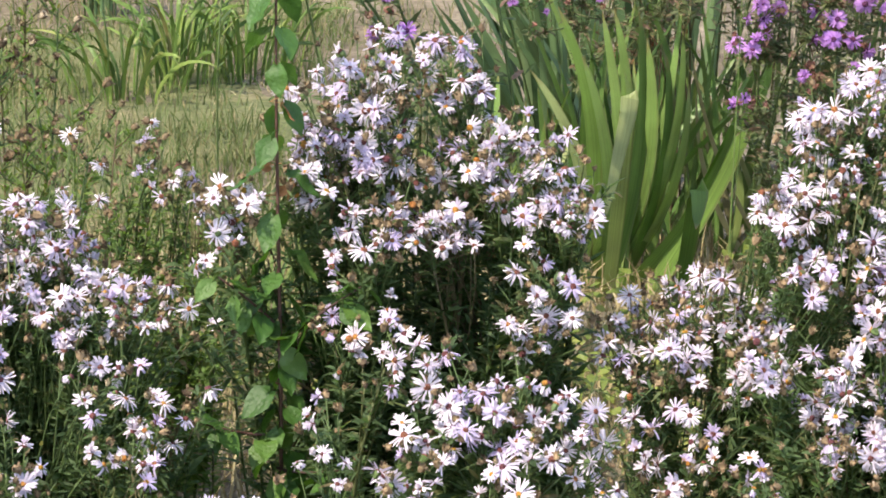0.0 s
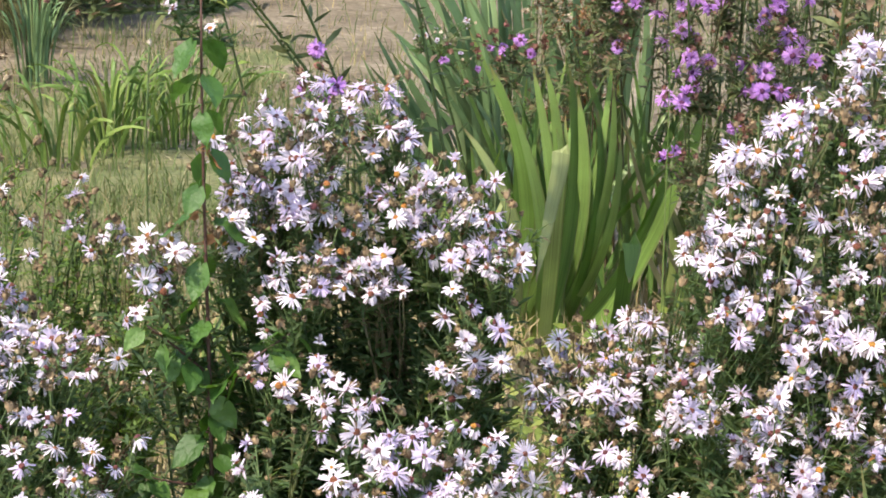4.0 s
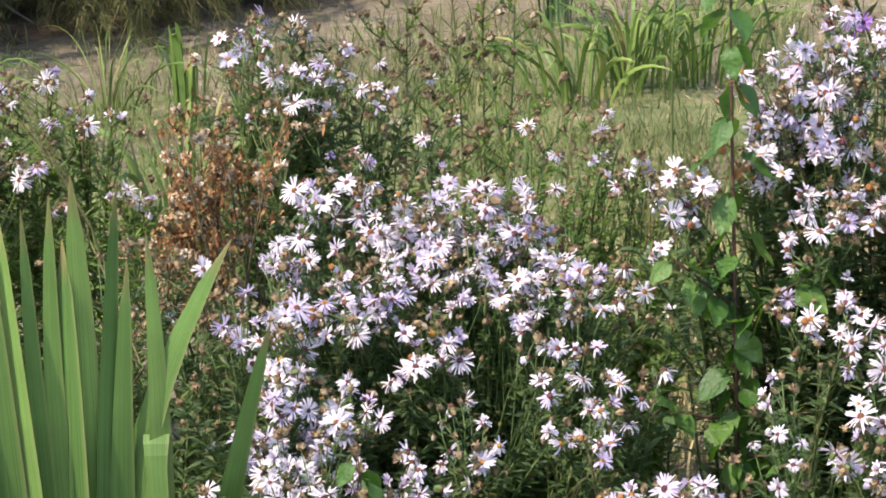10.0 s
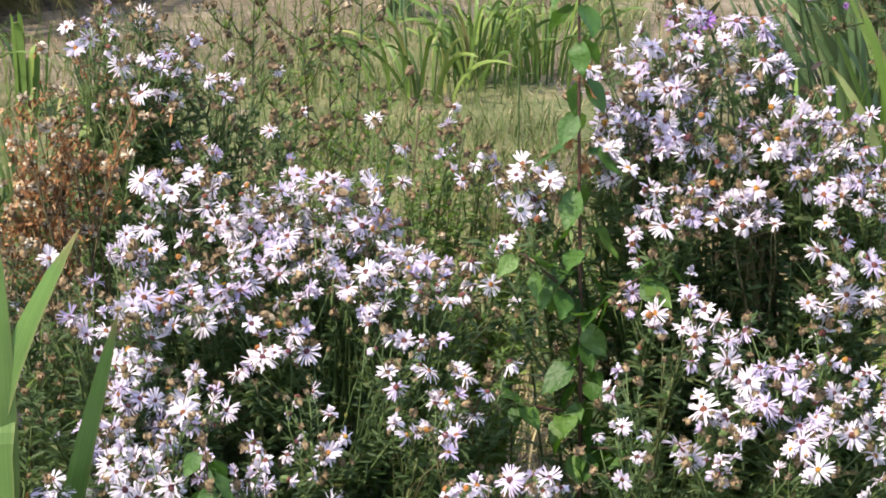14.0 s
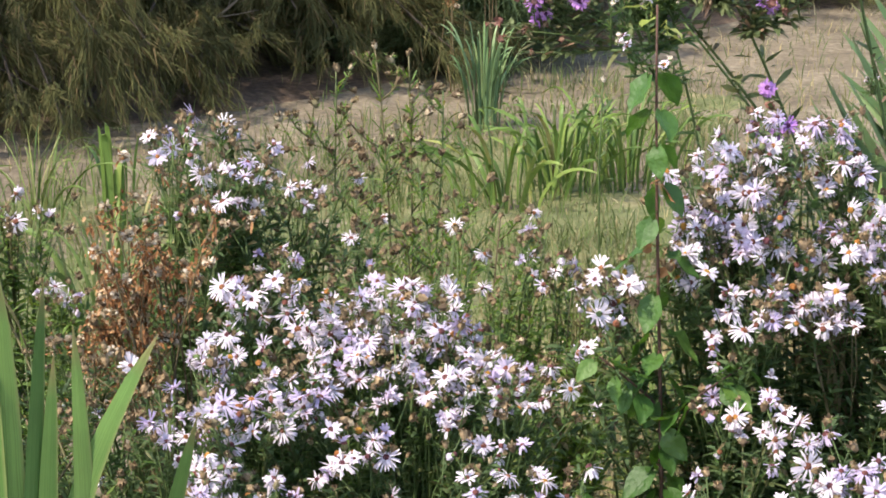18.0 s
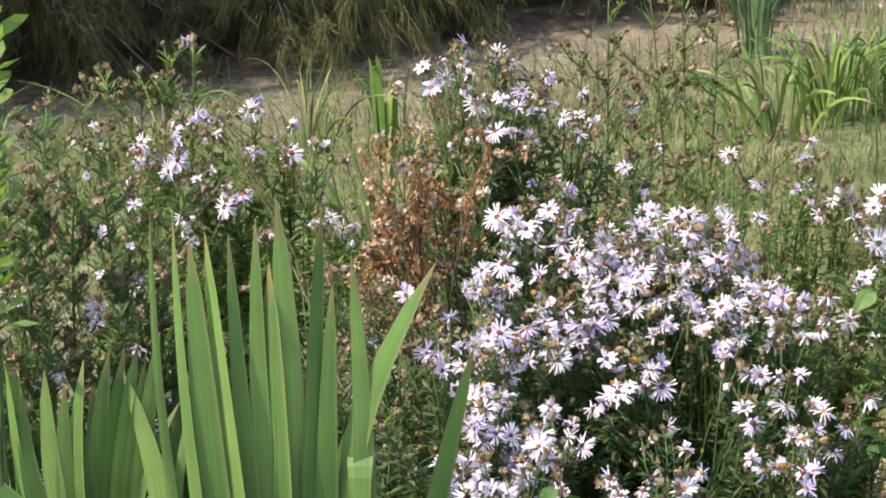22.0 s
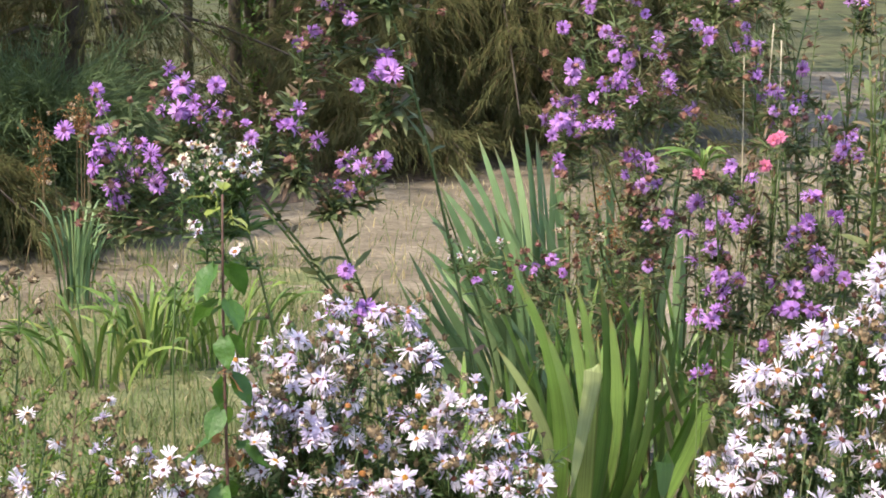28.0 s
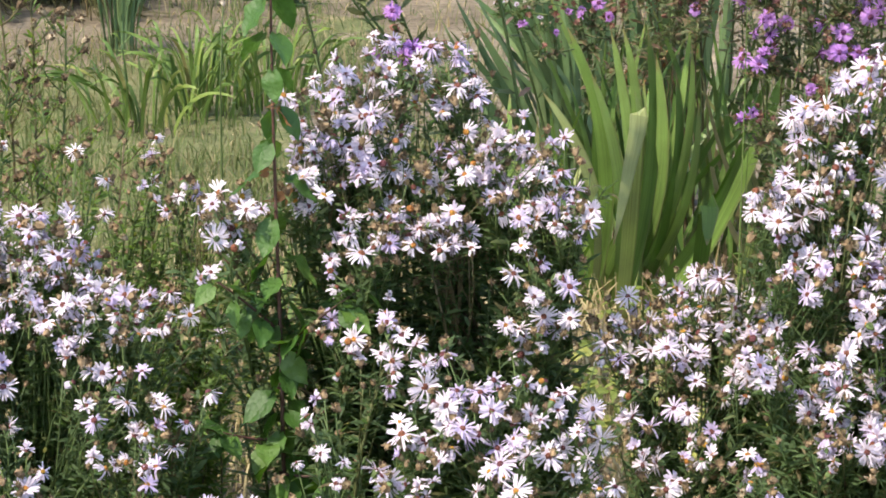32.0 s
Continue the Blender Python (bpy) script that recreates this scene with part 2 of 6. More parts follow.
M_PINE = surface("young_pine_needles", [(0.0, (0.060, 0.095, 0.036)), (0.6, (0.085, 0.125, 0.048)), (1.0, (0.12, 0.165, 0.06))], source="island", rough=0.55, translucent=0.15)
M_BARK = surface("conifer_bark", [(0.3, (0.045, 0.035, 0.024)), (0.6, (0.080, 0.064, 0.045)), (0.8, (0.12, 0.10, 0.07))], source="14", rough=0.9, bump=0.8, bump_scale=40)
M_TWIG = surface("bare_twig", [(0.0, (0.15, 0.12, 0.09)), (1.0, (0.24, 0.20, 0.15))], rough=0.85, noise_scale=60)
M_BROAD = surface("broad_leaf", [(0.0, (0.045, 0.10, 0.02)), (0.6, (0.075, 0.15, 0.03)), (1.0, (0.12, 0.20, 0.04))], source="island", rough=0.5, translucent=0.4, tint=(1.3, 1.5, 0.5))

# ---- mesh helpers ----
RNG = np.random.default_rng(7)


def unit(a):
    return a / np.maximum(np.linalg.norm(a, axis=-1, keepdims=True), 1e-9)


def mesh_of(name, verts, faces, material, smooth=True, uv=None):
    me = bpy.data.meshes.new(name)
    me.from_pydata([tuple(v) for v in np.asarray(verts).tolist()], [], faces)
    me.materials.append(material)
    if smooth:
        me.polygons.foreach_set("use_smooth", np.ones(len(me.polygons), dtype=bool))
    if uv is not None:
        idx = np.empty(len(me.loops), dtype=np.int32)
        me.loops.foreach_get("vertex_index", idx)
        me.uv_layers.new(name="UVMap").data.foreach_set("uv", np.asarray(uv, dtype=np.float32)[idx].ravel())
    me.update()
    return me


def child(name, me, parent, m=None, label="", kind=""):
    ob = new(name, me)
    ob.parent = parent
    if m is not None:
        ob.matrix_basis = m
    return tagged(ob, label=label, kind=kind)


def thing(name, place, label, category, group="", kind=""):
    ob = new(name)
    ob.empty_display_size = 0.05
    ob.location = place
    return tagged(ob, label, category, group, kind)


def soup(parts):
    """Joins (verts, faces) pairs."""
    vs, fs, k = [], [], 0
    for v, f in parts:
        vs.append(np.asarray(v))
        fs += [tuple(i + k for i in q) for q in f]
        k += len(v)
    return np.concatenate(vs), fs


def tube(points, radii, sides=5):
    """A tapered tube along a polyline."""
    p = np.asarray(points, float)
    r = np.broadcast_to(np.asarray(radii, float), (len(p),))
    d = unit(np.gradient(p, axis=0))
    ref = np.where(np.abs(d[:, 2:3]) > 0.9, np.array([[1.0, 0, 0]]), np.array([[0, 0, 1.0]]))
    a = unit(np.cross(d, ref))
    b = np.cross(d, a)
    ang = np.arange(sides) * 2 * np.pi / sides
    ring = a[:, None] * np.cos(ang)[None, :, None] + b[:, None] * np.sin(ang)[None, :, None]
    v = (p[:, None] + ring * r[:, None, None]).reshape(-1, 3)
    f = [(i * sides + j, i * sides + (j + 1) % sides, (i + 1) * sides + (j + 1) % sides, (i + 1) * sides + j) for i in range(len(p) - 1) for j in range(sides)]
    f += [tuple(range(sides))[::-1], tuple((len(p) - 1) * sides + j for j in range(sides))]
    return v, f


def bow(a, b, out, n=6):
    """A curved line from a to b that leaves a upright and is pushed aside by out."""
    a, b, out = (np.asarray(q, float) for q in (a, b, out))
    u = np.linspace(0, 1, n)[:, None]
    c = np.array([a[0] * 0.75 + b[0] * 0.25, a[1] * 0.75 + b[1] * 0.25, a[2] + (b[2] - a[2]) * 0.6]) + out
    return (1 - u) ** 2 * a + 2 * u * (1 - u) * c + u ** 2 * b


LEAF_U = np.array([0, 0.3, 0.3, 0.68, 0.68, 1.0])
LEAF_S = np.array([0, -0.9, 0.9, -0.85, 0.85, 0])
LEAF_F = [(0, 2, 1), (1, 2, 4, 3), (3, 4, 5)]


def leaf_batch(origin, way, length, width, droop, fold=0.35, rng=RNG):
    """Many lance-shaped leaves at once: where they start, which way they go, how long and wide they are."""
    k = len(origin)
    way = unit(way)
    side = unit(np.cross(way, np.array([0, 0, 1.0]) + rng.normal(0, 0.35, (k, 3))))
    up = np.cross(side, way)
    v = (origin[:, None] + way[:, None] * (LEAF_U[None, :, None] * length[:, None, None])
         + side[:, None] * (LEAF_S[None, :, None] * width[:, None, None] / 2)
         + up[:, None] * ((LEAF_S[None, :, None] * np.array([1, 1, 1, -1, -1, 1])[None, :, None] * width[:, None, None] / 4 * fold)))
    v[:, :, 2] -= (droop * length)[:, None] * LEAF_U[None] ** 2
    base = (np.arange(k) * 6)[:, None]
    faces = []
    for q in LEAF_F:
        faces += (base + np.array(q)[None]).tolist()
    return v.reshape(-1, 3), faces


# ---- flower heads ----


def ray_flower(rays, radius, width, lift, ragged, seed, gap=0.0, rows=1):
    """The ring of narrow rays of one aster head, facing +z."""
    rng = np.random.default_rng(seed)
    vs, fs = [], []
    for row in range(rows):
        for i in range(rays):
            if rng.random() < gap:
                continue
            a = (i + 0.5 * row + rng.normal(0, 0.16)) * 2 * np.pi / rays
            ln = radius * (1 - ragged * rng.random()) * (1 - 0.12 * row)
            w = width * rng.uniform(0.75, 1.15)
            el = lift + rng.normal(0, 0.14 + ragged * 0.5) + 0.15 * row
            out = np.array([np.cos(a), np.sin(a), 0])
            side = np.array([-np.sin(a), np.cos(a), 0]) 
            twist = rng.normal(0, 0.25)
            side = side * np.cos(twist) + np.array([0, 0, 1]) * np.sin(twist)
            curl = rng.normal(-0.12, 0.18) - ragged * 0.25
            k = len(vs)
            for u, s in ((0.12, 0.5), (0.45, 0.95), (0.85, 1.0), (1.0, 0.45)):
                e = el + curl * u * 1.6
                c = out * (u * ln * np.cos(e)) + np.array([0, 0, u * ln * np.sin(e) + 0.0006 * row])
                vs += [c - side * w / 2 * s, c + side * w / 2 * s]
            fs += [(k + 2 * j, k + 2 * j + 2, k + 2 * j + 3, k + 2 * j + 1) for j in range(3)]
    # green cup behind the rays
    k = len(vs)
    for z, r in ((0.0, 0.0042), (-0.004, 0.0044), (-0.009, 0.0016)):
        vs += [np.array([r * np.cos(t), r * np.sin(t), z]) for t in np.arange(6) * np.pi / 3]
    fs += [(k + 6 * j + i, k + 6 * j + 6 + i, k + 6 * j + 6 + (i + 1) % 6, k + 6 * j + (i + 1) % 6) for j in range(2) for i in range(6)]
    return vs, fs, 12


def flower_meshes(name, petal, specs):
    out = []
    for i, spec in enumerate(specs):
        vs, fs, cup = ray_flower(*spec[:6], *spec[6:])
        me = mesh_of(name, vs, fs, petal, smooth=False)
        me.materials.append(M_STEM)
        for p in list(me.polygons)[-cup:]:
            p.material_index = 1
        out.append(me)
    return out


def disc_mesh(r, h, material=None):
    vs, fs = [], []
    for ri, z in ((1.0, 0.0), (0.85, 0.55), (0.5, 0.9)):
        vs += [(r * ri * math.cos(t) * (1 + 0.08 * math.sin(5 * t)), r * ri * math.sin(t), h * z) for t in [i * math.pi / 5 for i in range(10)]]
    vs.append((0, 0, h * 0.8))
    for j in range(2):
        fs += [(10 * j + i, 10 * j + (i + 1) % 10, 10 * j + 10 + (i + 1) % 10, 10 * j + 10 + i) for i in range(10)]
    fs += [(20 + i, 20 + (i + 1) % 10, 30) for i in range(10)]
    return mesh_of("flower_centre", vs, fs, material or M_DISC)


def seed_mesh(seed, r, material=None):
    """A spent head: a dark cup with many dry bracts and shrivelled rays that stand and curl outwards."""
    rng = np.random.default_rng(seed)
    vs, fs = [], []
    for z, q in ((-1.1, 0.22), (-0.5, 0.6), (0.1, 0.62), (0.0, 0.3)):
        vs += [np.array([r * q * math.cos(t), r * q * math.sin(t), r * z]) for t in np.arange(6) * 2 * np.pi / 6]
    fs += [(6 * j + i, 6 * j + (i + 1) % 6, 6 * j + 6 + (i + 1) % 6, 6 * j + 6 + i) for j in range(3) for i in range(6)]
    fs.append((18, 19, 20, 21, 22, 23))
    for i in range(22):
        a = rng.uniform(0, 2 * np.pi)
        o, s = np.array([math.cos(a), math.sin(a), 0]), np.array([-math.sin(a), math.cos(a), 0])
        e, l = rng.uniform(0.3, 1.7), r * rng.uniform(0.3, 0.75)
        k = len(vs)
        root = o * r * rng.uniform(0.25, 0.62) + np.array([0, 0, r * rng.uniform(-0.4, 0.2)])
        tip = root + o * l * math.cos(e) + np.array([0, 0, l * math.sin(e)]) + s * r * rng.normal(0, 0.2)
        vs += [root - s * r * 0.2, root + s * r * 0.2, tip + s * r * 0.13, tip - s * r * 0.13]
        fs.append((k, k + 1, k + 2, k + 3))
    return mesh_of("seed_head", vs, fs, material or M_SEED, smooth=False)


# rays, radius, ray width, lift, raggedness, seed, gaps, rows
OPEN = [(31, 0.0205, 0.0025, 0.10, 0.16, 1, 0.0, 1), (28, 0.0195, 0.0026, 0.28, 0.22, 2, 0.06, 1), (33, 0.0210, 0.0024, 0.0, 0.18, 3, 0.0, 1),
        (26, 0.0185, 0.0028, 0.45, 0.24, 4, 0.0, 1), (30, 0.0200, 0.0025, -0.18, 0.24, 5, 0.08, 1), (18, 0.0185, 0.0030, 0.08, 0.30, 6, 0.08, 2), (27, 0.0190, 0.0026, -0.42, 0.26, 14, 0.06, 1)]
TIRED = [(20, 0.0165, 0.0037, 0.65, 0.35, 7, 0.12, 1), (16, 0.0160, 0.0038, -0.55, 0.4, 8, 0.15, 2), (14, 0.0150, 0.0038, 0.95, 0.4, 9, 0.15, 2), (22, 0.0160, 0.0036, -0.85, 0.3, 10, 0.1, 1), (12, 0.0140, 0.0036, 1.2, 0.4, 11, 0.1, 1)]
LILAC = flower_meshes("flower", M_PETAL, OPEN + TIRED)
PURPLE = flower_meshes("flower", M_PETAL_PURPLE, [(36, 0.0180, 0.0027, 0.10, 0.12, 21, 0.0, 1), (34, 0.0175, 0.0028, 0.25, 0.14, 22, 0.0, 1), (30, 0.0170, 0.0028, -0.10, 0.15, 23, 0.0, 2), (26, 0.0155, 0.0036, 0.7, 0.15, 24, 0.0, 1), (22, 0.0150, 0.0036, 1.0, 0.2, 25, 0.0, 1)])
PINK = flower_meshes("flower", M_PETAL_PINK, [(22, 0.016, 0.0034, 0.4, 0.15, 26, 0.0, 2), (20, 0.015, 0.0034, 0.7, 0.2, 27, 0.0, 2)])
WHITE = flower_meshes("flower", M_PETAL_WHITE, [(14, 0.0115, 0.0032, 0.2, 0.25, 31, 0.1, 1), (12, 0.010, 0.0034, 0.4, 0.3, 32, 0.1, 2)])
DISCS = [disc_mesh(0.0046, 0.0034), disc_mesh(0.0039, 0.0030)]
DISCS_PURPLE = [disc_mesh(0.0060, 0.0036, M_DISC_PURPLE), disc_mesh(0.0052, 0.0032, M_DISC_PURPLE)]
M_SEED_RUST = surface("rusty_seed_head", [(0.0, (0.10, 0.05, 0.04)), (0.4, (0.19, 0.085, 0.055)), (0.65, (0.25, 0.11, 0.10)), (0.85, (0.17, 0.12, 0.06)), (1.0, (0.32, 0.2, 0.13))], source="island", rough=0.85, noise_scale=200, noise_amount=0.4)
SEEDS_RUST = [seed_mesh(44, 0.0062, M_SEED_RUST), seed_mesh(45, 0.0072, M_SEED_RUST), seed_mesh(46, 0.0052, M_SEED_RUST)]
SEEDS = [seed_mesh(41, 0.0050), seed_mesh(42, 0.0060), seed_mesh(43, 0.0044)]


def aim(loc, way, spin, size):
    q = Vector(way).to_track_quat("Z", "Y") @ Euler((0, 0, spin)).to_quaternion()
    return Matrix.LocRotScale(Vector(loc), q, (size, size, size))


def joined(name, items, material, parent, label=""):
    """Many small alike pieces, each a mesh and its pose, as one part."""
    vs, fs, k = [], [], 0
    for me, m in items:
        co = np.empty(len(me.vertices) * 3)
        me.vertices.foreach_get("co", co)
        m = np.array(m)
        vs.append(co.reshape(-1, 3) @ m[:3, :3].T + m[:3, 3])
        fs += [tuple(i + k for i in p.vertices) for p in me.polygons]
        k += len(me.vertices)
    return child(name, mesh_of(name, np.concatenate(vs), fs, material, smooth=False), parent, label=label, kind="stuff")


def aster(label, group, base, sprays, flowers=None, leaf=None, spread=0.10, size=1.0, spent=0.38, fill=14, leaf_len=0.042, leaf_wide=0.0060, leaves=110,
          stem_r=0.0020, lean=0.0, mains=None, bare=0.12, centre=None, tired=0.5, seed=1, face=(-0.18, -0.38, 0.80), name="aster_plant", loose=0.05, extra=0, head=1.22, pull=0.5):
    """One aster: stems from the base to each spray of flowers (x, y, z, radius, number of heads), narrow leaves along them."""
    rng = np.random.default_rng(seed)
    flowers = flowers or LILAC
    n_tired = len(TIRED) if flowers is LILAC else 0
    base = np.array(base, float)
    plant = thing(name, base, label, "flower", group)
    cx, cy = (np.mean([s[0] for s in sprays]), np.mean([s[1] for s in sprays])) if centre is None else centre
    lo, lw, ll, lwd, ld = [], [], [], [], []
    heads, spents, more = [], [], []

    def dress(line, count, start, scale=1.0):
        count = int(count * 1.8)
        u = rng.uniform(start, 1, count)
        i = np.minimum((u * (len(line) - 1)).astype(int), len(line) - 2)
        f = (u * (len(line) - 1) - i)[:, None]
        p = line[i] * (1 - f) + line[i + 1] * f
        d = unit(line[i + 1] - line[i])
        a = rng.uniform(0, 2 * np.pi, count)
        way = np.stack([np.cos(a), np.sin(a), rng.normal(0.25, 0.3, count)], -1) + 0.45 * d
        lo.append(p), lw.append(way)
        ln = leaf_len * scale * rng.uniform(0.5, 1.25, count) * (1.15 - 0.5 * u)
        ll.append(ln), lwd.append(leaf_wide * rng.uniform(0.7, 1.3, count) * (ln / leaf_len) ** 0.5), ld.append(rng.uniform(0.05, 0.5, count))

    trunks = []
    for q in mains or ():  # a few stout stems that carry the sprays
        line = bow(base + np.append(rng.normal(0, spread * 0.3, 2), -0.01), q, np.append(rng.normal(lean, 0.03, 2), 0), 16)
        v, f = tube(line - base, np.linspace(stem_r * 1.9, stem_r * 0.9, 16), 6)
        child("stem", mesh_of("stem", v, f, M_STEM), plant)
        dress(line, leaves if flowers is PURPLE else leaves * 2, bare)
        trunks.append(line[5:])
    trunks = np.concatenate(trunks) if trunks else None
    for x, y, z, r, n in sprays:
        if flowers is LILAC and n > 4:
            n = int(n * 1.06 + 0.5)
        c = np.array([x, y, z])
        root = base + np.array([rng.normal(0, spread * 0.5) + pull * (x - base[0]), rng.normal(0, spread * 0.5), -0.01])
        hub = c - np.array([0, 0, r * 1.2 + 0.03]) + rng.normal(0, 0.01, 3)
        side = np.array([rng.normal(lean, 0.03), rng.normal(0, 0.03), 0])
        if trunks is not None:
            gap = np.linalg.norm((trunks - hub) * np.array([1, 1, 0.8]), axis=1) + np.where(trunks[:, 2] > z - 0.04, 1.0, 0.0)
            root, side = trunks[gap.argmin()], side * 0.3
        line = bow(root, hub, side, 8)
        wires = [tube(line, np.linspace(stem_r * 1.4, stem_r * 0.8, 8), 5)]
        dress(line, leaves, bare)
        m = int(round(n * spent + 1.5)) + extra
        rest = int(n * 0.5) if flowers is LILAC else 0
        for j in range(n + m + rest):
            ang, rad = rng.uniform(0, 2 * np.pi), math.sqrt(rng.random()) * r * 1.3
            alt = rng.normal(0, r * 0.42)
            p = c + np.array([math.cos(ang) * rad, math.sin(ang) * rad * 0.8 + loose * rng.normal(0, 0.4), math.sin(ang) * rad * 0.55 + alt])
            if j >= n:
                p += np.array([rng.normal(0, r * 0.5), rng.normal(0, 0.02), rng.normal(0.0, r * 0.5)])
            k = rng.integers(4, 8)
            start = line[k]
            tw = bow(start, p, rng.normal(0, 0.008, 3), 4)
            wires.append(tube(tw, np.linspace(stem_r * 0.55, stem_r * 0.38, 4), 3))
            dress(tw, 8 if j < n else 5, 0.05, 0.55)
            out = np.array([(x - cx) * 2.2, (y - cy) * 1.2, 0.0])
            way = np.array(face) + out + rng.normal(0, 0.55, 3)
            way[2] = max(way[2], -0.1)
            (heads if j < n else spents if j < n + m else more).append((p, way))
        v, f = soup(wires)
        child("stem", mesh_of("stem", v - base, f, M_STEM), plant)
    shoots = []
    for turn in range(fill):  # leafy shoots that carry no open flowers
        s = sprays[rng.integers(len(sprays))]
        c = np.array([s[0] + rng.normal(0, 0.04), s[1] + rng.uniform(-0.03, 0.10), s[2] * rng.uniform(0.60, 1.0)])
        root = base + np.array([rng.normal(0, spread * 0.4) + pull * (s[0] - base[0]), rng.normal(0, spread * 0.6), -0.01])
        if trunks is not None and turn % 2:  # twigs that branch off the stout stems
            root = trunks[rng.integers(len(trunks))]
            c = root + np.array([rng.normal(0, 0.09), rng.normal(0, 0.07), rng.uniform(0.02, 0.16)])
        line = bow(root, c, np.array([rng.normal(0, 0.04), rng.normal(0, 0.04), 0]), 7)
        shoots.append(tube(line, np.linspace(stem_r, stem_r * 0.5, 7), 4))
        dress(line, leaves, bare)
        if turn % 3 < 2:
            spents.append((c, (rng.normal(0, 0.4), rng.normal(0, 0.4), 1)))
    if shoots:
        v, f = soup(shoots)
        child("shoot", mesh_of("shoot", v - base, f, M_STEM), plant, kind="stuff", label="thin leafy side shoots")
    o, w = np.concatenate(lo), np.concatenate(lw)
    v, f = leaf_batch(o - base, w, np.concatenate(ll), np.concatenate(lwd), np.concatenate(ld), rng=rng)
    child("leaves", mesh_of("leaves", v, f, leaf or M_LEAF, smooth=False), plant, kind="stuff", label="narrow dark green leaves")
    for p, way in heads:
        if n_tired and rng.random() < tired:
            me = flowers[len(flowers) - n_tired + rng.integers(n_tired)]
        else:
            me = flowers[rng.integers(len(flowers) - n_tired)]
        sz = size * rng.uniform(0.66, 1.04)
        ob = child("flower", me, plant, aim(p - base, way, rng.uniform(0, 6.28), sz))
        child("flower_centre", (DISCS_PURPLE if flowers is PURPLE else DISCS)[rng.integers(2)], ob, label="dark purple flower centre" if flowers is PURPLE else "orange to maroon flower centre")
    poses = [aim(p - base, way, rng.uniform(0, 6.28), rng.uniform(0.7, 1.25) * head) for p, way in spents]
    if more:
        joined("seed_heads", [(SEEDS[rng.integers(3)], aim(p - base, way, rng.uniform(0, 6.28), rng.uniform(0.6, 1.1) * head)) for p, way in more], M_SEED, plant, "small brown spent heads among the flowers")
    if poses and (flowers is PURPLE or flowers is WHITE):
        joined("seed_heads", [(SEEDS_RUST[rng.integers(3)], m) for m in poses], M_SEED_RUST if flowers is PURPLE else M_FLUFF, plant, "rusty brown spent heads" if flowers is PURPLE else "small creamy spent heads")
    else:
        for m in poses:
            child("seed_head", SEEDS[rng.integers(3)], plant, m, label="brown dry seed head")
    return plant


